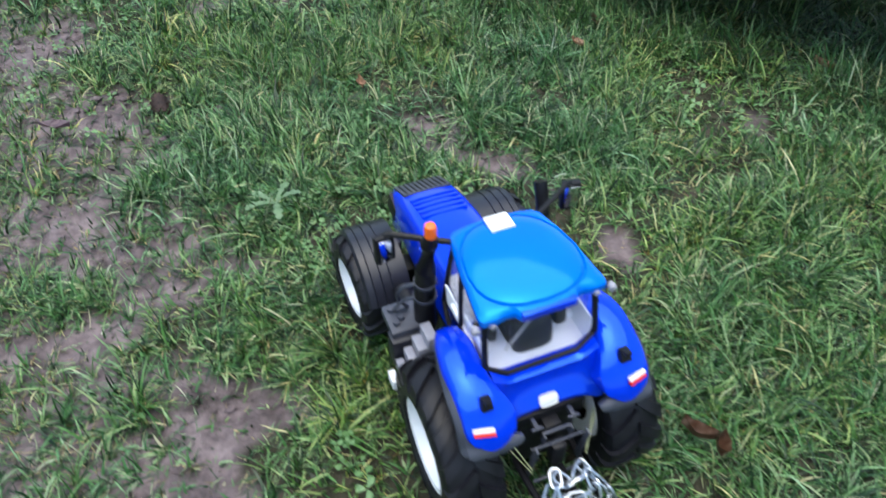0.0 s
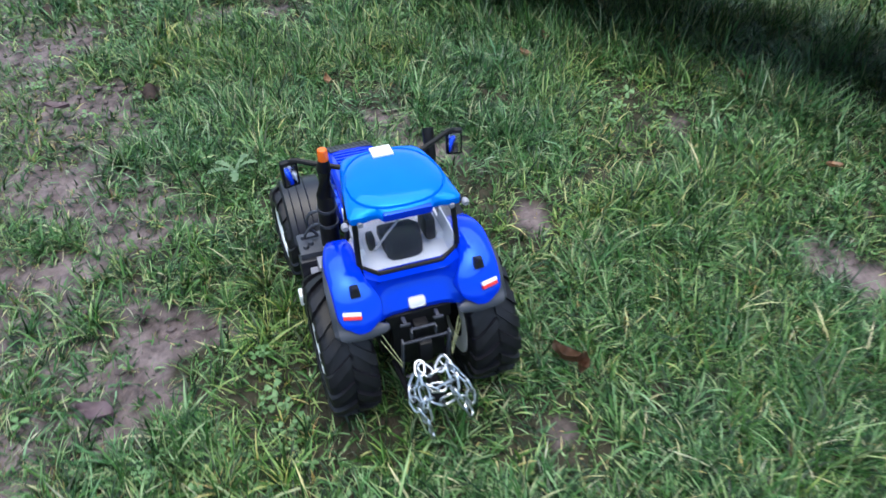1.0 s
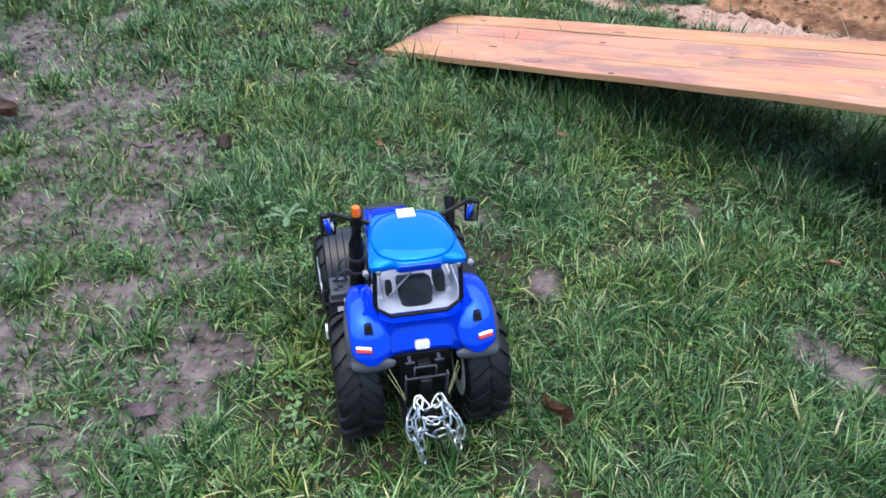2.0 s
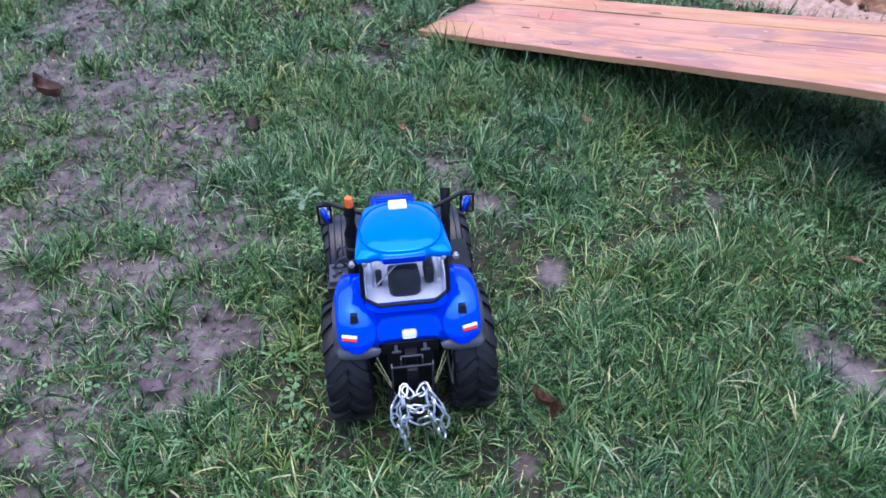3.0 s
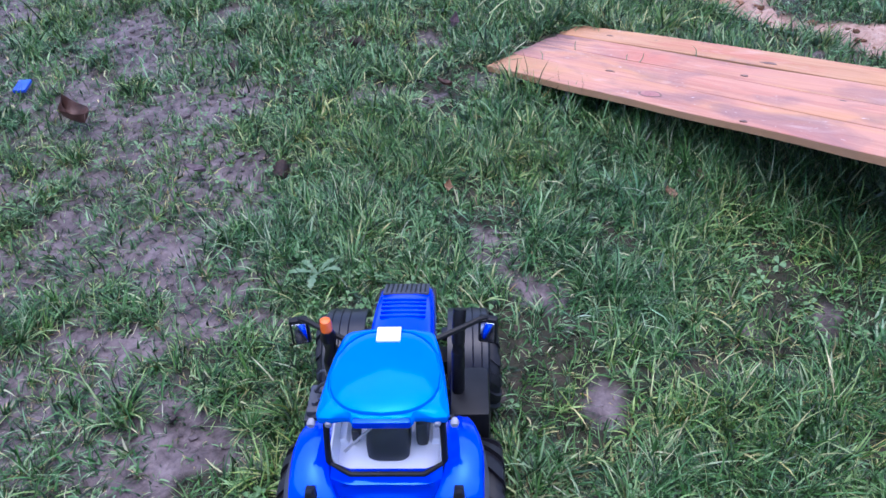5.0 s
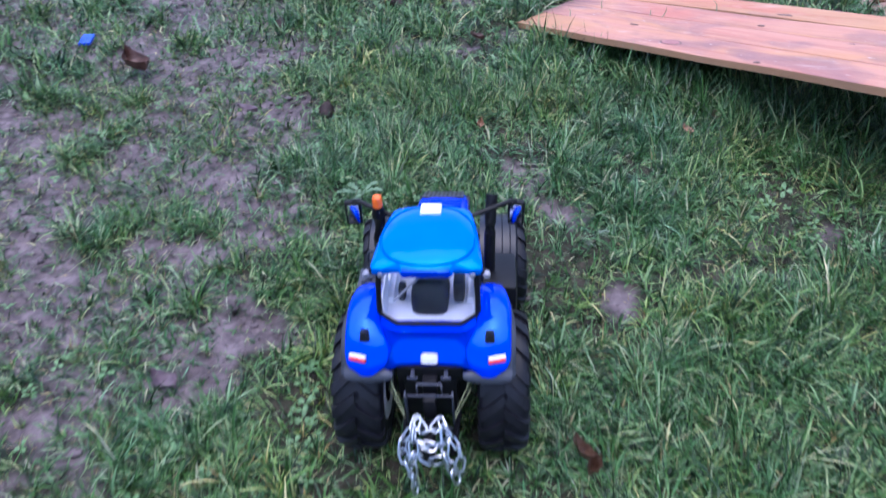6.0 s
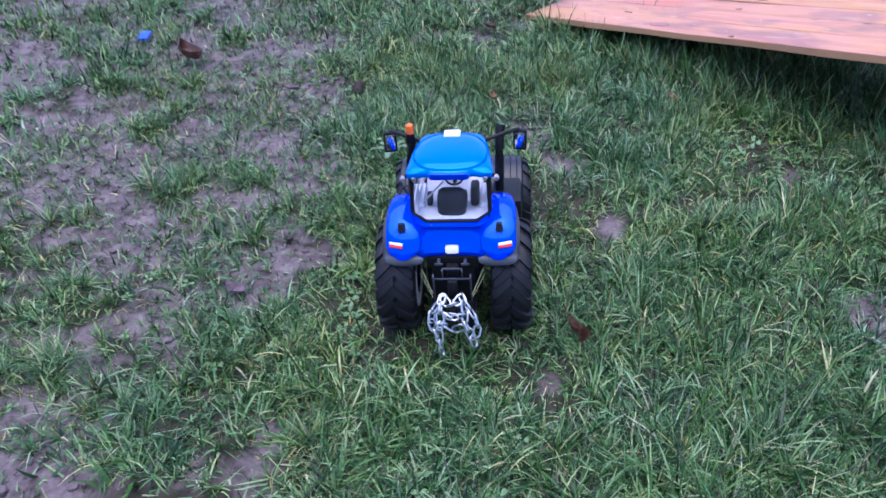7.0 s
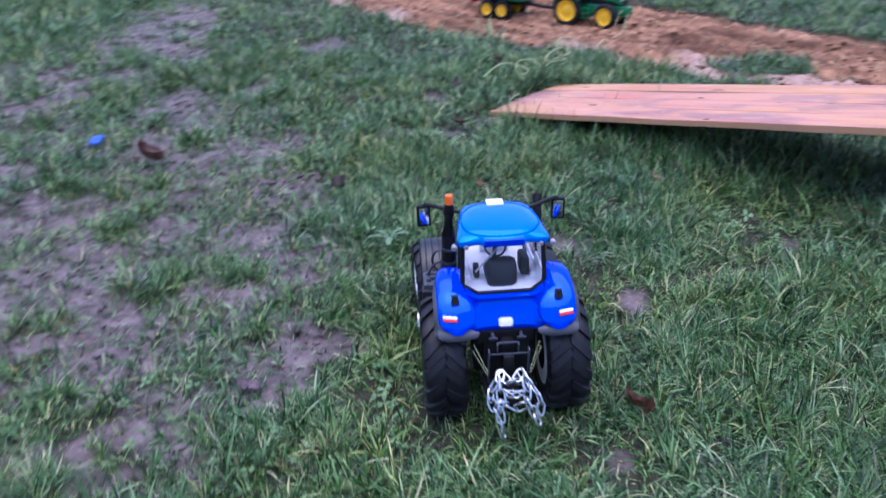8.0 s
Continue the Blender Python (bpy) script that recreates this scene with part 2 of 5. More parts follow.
def wood_material(name, tones, tip, tip_long, stained, knot=None):
    """A weathered board: tones along the grain, purple-grey weather streaks, its own shade at the sawn tip."""
    m = bpy.data.materials.new(name)
    m.use_nodes = True
    n, link = m.node_tree.nodes, m.node_tree.links.new
    b = n["Principled BSDF"]
    co, info = n.new("ShaderNodeTexCoord"), n.new("ShaderNodeObjectInfo")
    shift = n.new("ShaderNodeVectorMath")
    shift.operation = "ADD"
    spread = n.new("ShaderNodeVectorMath")
    spread.operation = "SCALE"
    spread.inputs[0].default_value, = (7.0, 3.0, 5.0),
    link(info.outputs["Random"], spread.inputs["Scale"])
    link(co.outputs["Object"], shift.inputs[0])
    link(spread.outputs[0], shift.inputs[1])

    def noise_at(stretch, scale, detail=6.0, distort=0.0):
        mp, t = n.new("ShaderNodeMapping"), n.new("ShaderNodeTexNoise")
        mp.inputs["Scale"].default_value = stretch
        t.inputs["Scale"].default_value, t.inputs["Detail"].default_value, t.inputs["Distortion"].default_value = scale, detail, distort
        link(shift.outputs[0], mp.inputs["Vector"])
        link(mp.outputs[0], t.inputs["Vector"])
        return t

    grain, stain, fine, cloud, thin = noise_at((0.55, 11, 11), 9, 7, 1.2), noise_at((1.7, 3.4, 3.4), 5.0, 9, 0.8), noise_at((2, 60, 60), 14, 3), noise_at((0.8, 2.2, 2.2), 5, 3), noise_at((0.9, 26, 26), 7, 5, 0.6)
    scuff, gold, fleck = noise_at((1.6, 4.5, 4.5), 7, 7, 0.8), noise_at((0.7, 3.0, 3.0), 6, 5, 0.8), noise_at((1.6, 3.2, 3.2), 60, 4, 0.5)

    def ramp_of(stops, source):
        r = n.new("ShaderNodeValToRGB")
        while len(r.color_ramp.elements) < len(stops):
            r.color_ramp.elements.new(0.5)
        for e, (p, c) in zip(r.color_ramp.elements, stops):
            e.position, e.color = p, (*c, 1)
        link(source, r.inputs["Fac"])
        return r.outputs["Color"]

    def blend(a, c, fac, mode="MIX"):
        mx = n.new("ShaderNodeMix")
        mx.data_type, mx.blend_type = "RGBA", mode
        link(fac, mx.inputs["Factor"])
        for s, v in ((6, a), (7, c)):
            if isinstance(v, tuple):
                mx.inputs[s].default_value = (*v, 1)
            else:
                link(v, mx.inputs[s])
        return mx.outputs[2]

    wood = ramp_of([(0.25, tones[0]), (0.42, tones[1]), (0.58, tones[2]), (0.76, tones[3])], grain.outputs["Fac"])
    pale = ramp_of([(0.45, (0.0, 0.0, 0.0)), (0.75, (0.6, 0.6, 0.6))], cloud.outputs["Fac"])
    wood = blend(wood, tones[3], pale)
    honey = ramp_of([(0.50, (0.0, 0.0, 0.0)), (0.66, (0.65, 0.65, 0.65))], gold.outputs["Fac"])
    wood = blend(wood, (0.52, 0.275, 0.135), honey)
    rosy = ramp_of([(0.32, (0.55, 0.55, 0.55)), (0.46, (0.0, 0.0, 0.0))], gold.outputs["Fac"])
    wood = blend(wood, (0.47, 0.165, 0.125), rosy)
    grime = stain.outputs["Fac"]
    if knot:
        # the wood round a large knot is weathered darker
        away, near, more = n.new("ShaderNodeVectorMath"), n.new("ShaderNodeMapRange"), n.new("ShaderNodeMath")
        fit = n.new("ShaderNodeMapping")
        fit.inputs["Location"].default_value = (-knot[0] / 0.075, -knot[1] / 0.017, 0)
        fit.inputs["Scale"].default_value = (1 / 0.075, 1 / 0.017, 0)
        link(co.outputs["Object"], fit.inputs["Vector"])
        away.operation = "LENGTH"
        link(fit.outputs[0], away.inputs[0])
        for key, v in (("From Min", 0.2), ("From Max", 1.3), ("To Min", 0.11), ("To Max", 0.0)):
            near.inputs[key].default_value = v
        link(away.outputs["Value"], near.inputs["Value"])
        more.operation = "ADD"
        link(grime, more.inputs[0])
        link(near.outputs["Result"], more.inputs[1])
        grime = more.outputs[0]
    dirt = ramp_of([(stained, (0.0, 0.0, 0.0)), (stained + 0.20, (0.62, 0.62, 0.62))], grime)
    wood = blend(wood, (0.20, 0.125, 0.140), dirt)
    worn = ramp_of([(0.61, (0.0, 0.0, 0.0)), (0.76, (0.55, 0.55, 0.55))], scuff.outputs["Fac"])
    wood = blend(wood, (0.56, 0.40, 0.36), worn)
    flakes = ramp_of([(0.66, (0.0, 0.0, 0.0)), (0.72, (0.75, 0.75, 0.75))], fleck.outputs["Fac"])
    patchy = blend((0.0, 0.0, 0.0), flakes, ramp_of([(0.46, (0.0, 0.0, 0.0)), (0.58, (1.0, 1.0, 1.0))], grime))
    wood = blend(wood, (0.62, 0.52, 0.52), patchy)
    # the tip keeps another shade, with a wavering end
    split, reach, add = n.new("ShaderNodeSeparateXYZ"), n.new("ShaderNodeMapRange"), n.new("ShaderNodeMath")
    link(co.outputs["Object"], split.inputs[0])
    add.operation = "MULTIPLY_ADD"
    link(grain.outputs["Fac"], add.inputs[0])
    add.inputs[1].default_value = 0.22
    link(split.outputs["X"], add.inputs[2])
    for key, v in (("From Min", tip_long + 0.06), ("From Max", tip_long + 0.17), ("To Min", 0.85), ("To Max", 0.0)):
        reach.inputs[key].default_value = v
    link(add.outputs[0], reach.inputs["Value"])
    wood = blend(wood, tip, reach.outputs["Result"])
    streak = ramp_of([(0.56, (0.0, 0.0, 0.0)), (0.74, (0.12, 0.12, 0.12))], thin.outputs["Fac"])
    wood = blend(wood, (0.17, 0.085, 0.080), streak)
    # fresh golden sawn flanks
    facing, flank = n.new("ShaderNodeSeparateXYZ"), n.new("ShaderNodeMapRange")
    link(co.outputs["Normal"], facing.inputs[0])
    for key, v in (("From Min", 0.3), ("From Max", 0.7), ("To Min", 0.75), ("To Max", 0.0)):
        flank.inputs[key].default_value = v
    link(facing.outputs["Z"], flank.inputs["Value"])
    wood = blend(wood, (0.42, 0.235, 0.115), flank.outputs["Result"])
    link(wood, b.inputs["Base Color"])
    b.inputs["Roughness"].default_value = 0.72
    b.inputs["Specular IOR Level"].default_value = 0.2
    bp = n.new("ShaderNodeBump")
    bp.inputs["Strength"].default_value, bp.inputs["Distance"].default_value = 0.5, 0.0015
    link(fine.outputs["Fac"], bp.inputs["Height"])
    link(bp.outputs["Normal"], b.inputs["Normal"])
    return m


BLADES, THATCH, GROUND = blade_material("grass_blades", GREENS), blade_material("dry_thatch", THATCHES), ground_material()
SALMON = [(0.35, 0.152, 0.110), (0.41, 0.190, 0.138), (0.47, 0.235, 0.172), (0.54, 0.300, 0.225)]
TAN = [(0.29, 0.138, 0.080), (0.40, 0.200, 0.115), (0.455, 0.245, 0.147), (0.51, 0.305, 0.20)]
WOODS = [wood_material("board_with_golden_tip", SALMON, (0.43, 0.225, 0.125), 0.11, 0.490, (0.349, 0.030)), wood_material("salmon_board", SALMON, (0.15, 0.095, 0.105), 0.02, 0.485),
         wood_material("pinkish_board", SALMON, (0.14, 0.09, 0.10), 0.035, 0.47), wood_material("tan_board", TAN, (0.42, 0.21, 0.11), 0.05, 0.55)]
KNOT = material("board_knot", [(0.26, 0.095, 0.090), (0.40, 0.18, 0.17)], 160, (0.5, 0.7), bump=0.3)
KNOTRING = material("board_knot_ring", [(0.075, 0.038, 0.032), (0.20, 0.105, 0.085)], 260, (0.5, 0.7), bump=0.3)


# ---- building helpers ----
def mesh_of(name, bm, mat, smooth=True):
    me = bpy.data.meshes.new(name)
    bm.normal_update()
    bm.to_mesh(me)
    bm.free()
    if smooth:
        for p in me.polygons:
            p.use_smooth = True
        me.set_sharp_from_angle(angle=radians(38))
    me.materials.append(mat)
    return me


def part(name, bm, mat, parent, label="", smooth=True):
    """One mesh object under a thing or a part; the shape is in the thing's own axes."""
    ob = new(name, mesh_of(name, bm, mat, smooth))
    ob.parent = parent
    if label:
        ob["label"] = label
    return ob


def thing(name, m, label, category, group=""):
    ob = new(name)
    ob.empty_display_size = 0.05
    ob.matrix_basis = m
    return tagged(ob, label, category, group)


def single(name, bm, mat, m, label, category, group="", kind="", smooth=True):
    ob = new(name, mesh_of(name, bm, mat, smooth))
    ob.matrix_basis = m
    return tagged(ob, label, category, group, kind)


def add_box(bm, c, s, bevel=0.0, rot=(0, 0, 0), taper=1.0):
    """A box with rounded edges; taper narrows its top."""
    r = bmesh.ops.create_cube(bm, size=1.0)
    vs = r["verts"]
    for v in vs:
        k = taper if v.co.z > 0 else 1.0
        v.co = Vector((v.co.x * s[0] * k, v.co.y * s[1] * k, v.co.z * s[2]))
    if bevel:
        es = list({e for v in vs for e in v.link_edges})
        g = bmesh.ops.bevel(bm, geom=es, offset=bevel, segments=2, affect="EDGES", profile=0.6)
        vs = list({v for f in g["faces"] for v in f.verts} | {v for v in vs if v.is_valid})
    bmesh.ops.transform(bm, matrix=pose(*c, *rot), verts=[v for v in vs if v.is_valid])
    return bm


def box(c, s, bevel=0.0, rot=(0, 0, 0), taper=1.0):
    return add_box(bmesh.new(), c, s, bevel, rot, taper)


def add_loft(bm, rings, closed=True, caps=True):
    """Skin over rings of points, all of one length."""
    rows = [[bm.verts.new(p) for p in ring] for ring in rings]
    n = len(rows[0])
    for a, b in zip(rows, rows[1:]):
        for i in range(n if closed else n - 1):
            j = (i + 1) % n
            bm.faces.new((a[i], a[j], b[j], b[i]))
    if caps and closed:
        bm.faces.new(list(reversed(rows[0])))
        bm.faces.new(rows[-1])
    bmesh.ops.recalc_face_normals(bm, faces=bm.faces[:])
    return bm


def tube(points, radius, sides=8, closed=False, bm=None):
    """A round rod along points; radius may be a list."""
    bm = bm or bmesh.new()
    pts = [Vector(p) for p in points]
    rings, up = [], Vector((0, 0, 1))
    for i, p in enumerate(pts):
        a = pts[i - 1] if (i or closed) else p
        b = pts[(i + 1) % len(pts)] if (i + 1 < len(pts) or closed) else p
        d = (b - a).normalized()
        side = d.cross(up)
        if side.length < 0.2:
            side = d.cross(Vector((1, 0, 0)))
        side.normalize()
        top = side.cross(d)
        r = radius[i] if isinstance(radius, (list, tuple)) else radius
        rings.append([p + (side * math.cos(2 * math.pi * k / sides) + top * math.sin(2 * math.pi * k / sides)) * r for k in range(sides)])
    if closed:
        rings.append(rings[0])
    add_loft(bm, rings, True, not closed)
    if closed:
        bmesh.ops.remove_doubles(bm, verts=bm.verts[:], dist=1e-6)
    return bm


def lathe(profile, steps=40, axis_x=True, bm=None):
    """Turns (x, r) pairs about the x axis."""
    bm = bm or bmesh.new()
    rings = [[(x, r * math.cos(2 * math.pi * k / steps), r * math.sin(2 * math.pi * k / steps)) for k in range(steps)] for x, r in profile]
    return add_loft(bm, rings, True, False)


def spline(points, n):
    """n points on a smooth line through the given ones."""
    p = [Vector(q) for q in points]
    p = [2 * p[0] - p[1], *p, 2 * p[-1] - p[-2]]
    out = []
    for i in range(n):
        u = i / (n - 1) * (len(p) - 3)
        k = min(int(u), len(p) - 4)
        t = u - k
        a, b, c, d = p[k:k + 4]
        out.append(0.5 * (2 * b + (c - a) * t + (2 * a - 5 * b + 4 * c - d) * t * t + (3 * b - 3 * c + d - a) * t ** 3))
    return out


# ---- the lie of the land ----
def value_noise(x, y, seed):
    """Smooth noise from 0 to 1 on a unit lattice."""
    xi, yi = np.floor(x).astype(np.int64), np.floor(y).astype(np.int64)
    fx, fy = x - xi, y - yi
    fx, fy = fx * fx * (3 - 2 * fx), fy * fy * (3 - 2 * fy)

    def lattice(a, b):
        h = (a * 374761393 + b * 668265263 + seed * 974634777) & 0xFFFFFFFF
        h = ((h ^ (h >> 13)) * 1274126177) & 0xFFFFFFFF
        return ((h ^ (h >> 16)) & 0xFFFF) / 65535.0

    return (lattice(xi, yi) * (1 - fx) + lattice(xi + 1, yi) * fx) * (1 - fy) + (lattice(xi, yi + 1) * (1 - fx) + lattice(xi + 1, yi + 1) * fx) * fy


def fbm(x, y, scale, seed, octaves=4):
    total, gain = 0.0, 0.5
    for o in range(octaves):
        total = total + gain * value_noise(x * scale * 2 ** o + 13.7 * o, y * scale * 2 ** o + 5.1 * o, seed + o)
        gain *= 0.5
    return total / (1 - 0.5 ** octaves)


def step_to(lo, hi, v):
    t = np.clip((v - lo) / (hi - lo), 0, 1)
    return t * t * (3 - 2 * t)


# bare spots in the lawn: x, y, radius
SPOTS = [(-0.089, 2.537, 0.055), (-0.358, 1.995, 0.045),
         (-0.104, 1.362, 0.055), (-0.183, 1.387, 0.06), (-0.284, 1.559, 0.08), (-0.371, 1.642, 0.06), (-0.142, 1.125, 0.055),
         (-0.284, 1.226, 0.065), (-0.402, 1.475, 0.08), (-0.215, 1.014, 0.055), (-0.347, 2.603, 0.06), (-0.493, 1.754, 0.05),
         (-0.565, 2.24, 0.05), (0.071, 2.446, 0.03),
         (-0.436, 1.862, 0.06), (-0.343, 1.985, 0.05), (-0.499, 2.046, 0.05), (-0.16, 1.919, 0.04), (-0.052, 1.893, 0.035), (-0.581, 2.449, 0.06), (-0.516, 2.679, 0.07),
         (-0.268, 2.386, 0.06), (0.079, 1.982, 0.04), (-0.389, 1.79, 0.05), (-0.664, 2.129, 0.06), (-0.408, 1.693, 0.06), (-0.09, 2.508, 0.05),
         (0.273, 1.171, 0.022), (0.308, 0.980, 0.020), (0.250, 0.994, 0.026), (0.401, 1.077, 0.018), (0.032, 0.960, 0.024), (0.241, 0.927, 0.018), (0.493, 0.962, 0.024), (0.013, 0.921, 0.016),
         (0.188, 1.434, 0.022), (0.428, 1.408, 0.016), (0.324, 1.226, 0.022), (0.383, 1.522, 0.018), (0.228, 1.461, 0.024), (-0.050, 1.616, 0.022), (0.350, 1.102, 0.022), (-0.204, 1.212, 0.024),
         (0.274, 1.278, 0.018), (-0.173, 1.499, 0.020), (-0.031, 1.370, 0.020), (0.049, 1.610, 0.028), (0.160, 1.541, 0.020), (0.474, 1.161, 0.024), (0.566, 1.171, 0.022),
         (-0.145, 1.290, 0.035), (-0.080, 1.340, 0.028), (-0.150, 1.205, 0.035), (-0.085, 1.170, 0.026),
         ]
NEAR_X = [-40, -2.0, -0.8, -0.477, -0.262, -0.04, 0.15, 0.31, 0.39, 0.47, 0.60, 1.2, 2.0, 40]
NEAR_Y = [36, 4.6, 3.6, 3.23, 2.96, 2.80, 2.665, 2.57, 2.45, 2.39, 2.31, 1.80, 1.15, -30]


def outside(x, y):
    """How far a place lies beyond the part of the lawn that is worked out blade by blade."""
    return np.hypot(np.maximum(np.abs(x - 0.1) - 1.3, 0), np.maximum(np.abs(y - 2.15) - 1.5, 0))


def turf_mask(x, y):
    """1 out where the lawn is only a far green cover."""
    return step_to(0.02, 0.40, outside(x, y) * (0.35 + 1.3 * fbm(x, y, 3.0, 211, 3)))


def sand_mask(x, y):
    """1 on the strip of sandy earth that runs past the lawn, 0 on the grass."""
    wob = (fbm(x, y, 9.0, 71) - 0.5) * 0.16
    near = y - np.interp(x, NEAR_X, NEAR_Y) + wob
    far = 3.30 - 1.07 * (x - 0.517) - y + wob
    tuft = 0.14 - np.hypot(x - 0.70, (y - 2.45) * 1.2)
    return step_to(-0.015, 0.02, near) * step_to(-0.02, 0.03, far) * (1 - step_to(0.0, 0.04, tuft + wob * 0.4)) * (1 - step_to(1.5, 3.5, outside(x, y)))


def grit_mask(x, y):
    """1 on the pale trodden border of the sand along the grass."""
    near = y - np.interp(x, NEAR_X, NEAR_Y) + (fbm(x, y, 6.0, 77) - 0.5) * 0.22
    return 0.9 * sand_mask(x, y) * step_to(0.15, 0.05, near - 0.16 * step_to(0.42, 0.58, x)) * np.maximum(step_to(0.42, 0.60, fbm(x, y, 4.0, 79, 3)), step_to(0.42, 0.58, x))


def mud_mask(x, y):
    edge = np.interp(y, [0.57, 1.0, 1.38, 1.665, 1.90, 2.375, 3.2], [-0.04, -0.07, -0.14, -0.21, -0.31, -0.66, -1.0])
    zone = step_to(-0.10, 0.14, edge - x)
    n = fbm(x, y, 8.0, 3, 5) + 0.75 * (fbm(x, y, 26.0, 23, 4) - 0.5)
    bare = np.zeros_like(x)
    for px, py, r in SPOTS:
        bare = np.maximum(bare, np.exp(-((x - px) ** 2 + (y - py) ** 2) / (1.2 * r) ** 2))
    m = step_to(0.61, 0.72, n - 0.12 * (1 - zone) + 0.28 * zone + 0.42 * bare)
    return m * (1 - sand_mask(x, y)) * (1 - turf_mask(x, y))


def height(x, y):
    """The ground's height: a gentle lawn, lumpy mud, rutted sand."""
    sand, mud = sand_mask(x, y), mud_mask(x, y)
    z = (fbm(x, y, 2.2, 31, 3) - 0.5) * 0.016
    z = z + (fbm(x, y, 30.0, 41, 3) - 0.5) * 0.008
    z = z - mud * 0.006 + mud * (fbm(x, y, 48.0, 51, 3) - 0.5) * 0.018
    across = 0.655 * x + 0.755 * y
    rut = 0.012 * np.sin(across * 30 + 5.0 * fbm(x, y, 2.5, 61, 2)) + 0.005 * np.sin(across * 85 + 7.0 * fbm(x, y, 5.0, 62, 2))
    clod = np.abs(fbm(x, y, 30.0, 63, 3) - 0.5) * 0.040 + np.abs(fbm(x, y, 70.0, 67, 2) - 0.5) * 0.03
    z = z + sand * (-0.016 + rut + clod + (fbm(x, y, 9.0, 69, 3) - 0.5) * 0.020)
    return z * step_to(60.0, 20.0, np.hypot(x, y))


def ground_sheet():
    """One sheet, fine where the camera goes and ever coarser out to the horizon."""
    def stops(lo, hi, step):
        inner = list(np.arange(lo, hi, step))
        out, d = [], step
        while d < 3000:
            d *= 1.13
            out.append(d)
        return np.array([lo - d for d in reversed(out)] + inner + [inner[-1] + d for d in out])

    xs, ys = stops(-1.2, 1.4, 0.0122), stops(0.65, 3.6, 0.0122)
    gx, gy = np.meshgrid(xs, ys)
    x, y = gx.ravel(), gy.ravel()
    co = np.stack([x, y, height(x, y)], 1)
    w, h = len(xs), len(ys)
    i = (np.arange(h - 1)[:, None] * w + np.arange(w - 1)[None]).ravel()
    quads = np.stack([i, i + 1, i + 1 + w, i + w], 1)
    me = bpy.data.meshes.new("ground")
    me.from_pydata(co, [], quads)
    me.polygons.foreach_set("use_smooth", np.ones(len(quads), bool))
    for name, values in (("mud", mud_mask(x, y)), ("sand", sand_mask(x, y)), ("grit", grit_mask(x, y)), ("turf", turf_mask(x, y) * (1 - sand_mask(x, y)))):
        me.attributes.new(name, "FLOAT", "POINT").data.foreach_set("value", values.astype(np.float32))
    me.materials.append(GROUND)
    return tagged(new("ground", me), "muddy lawn soil with a strip of churned reddish sand", "ground", kind="structure")


ground = ground_sheet()

# where things stand
TRACTOR = pose(0.1322, 1.0433, 0.0, 0, 0, 11.20)
RAMP_U = Vector((0.7408, -0.6717, 0.186)).normalized()
RAMP_V = Vector((0.6717, 0.7408, 0.0)).normalized()
RAMP_N = RAMP_U.cross(RAMP_V).normalized()
RAMP = Matrix((RAMP_U, RAMP_V, RAMP_N)).transposed().to_4x4()
RAMP_LONG, RAMP_WIDE, RAMP_THICK = 1.16, 0.285, 0.0112
RAMP.translation = Vector((0.039, 2.029, 0.012)) - RAMP_N * RAMP_THICK
TIN = TRACTOR.inverted()
RIN = RAMP.inverted()


def keep_grass(x, y, z):
    """The longest blade that may grow at each place, in metres: none under tyres, short under things."""
    most = np.full(len(x), 0.2)
    tx = TIN[0][0] * x + TIN[0][1] * y + TIN[0][3]
    ty = TIN[1][0] * x + TIN[1][1] * y + TIN[1][3]
    inside = (np.abs(tx) < 0.088) & (ty > -0.03) & (ty < 0.28)
    most[inside] = 0.028
    for wy, r in ((0.0425, 0.033), (0.2225, 0.026)):
        tyre = (np.abs(np.abs(tx) - 0.06) < 0.027) & (np.abs(ty - wy) < r)
        most[tyre] = 0.0
        round_it = (np.abs(np.abs(tx) - 0.06) < 0.034) & (np.abs(ty - wy) < r + 0.035) & ~tyre
        most[round_it] = np.minimum(most[round_it], 0.022)
    rx = RIN[0][0] * x + RIN[0][1] * y + RIN[0][3]
    ry = RIN[1][0] * x + RIN[1][1] * y + RIN[1][3]
    under = (rx > -0.004 - 0.235 * ry) & (rx < RAMP_LONG) & (ry > -0.004) & (ry < RAMP_WIDE + 0.004)
    gap = np.maximum(0.0, 0.182 * (rx + 0.235 * ry) - 0.004)
    most[under] = np.minimum(most[under], gap[under] * 0.9)
    return most


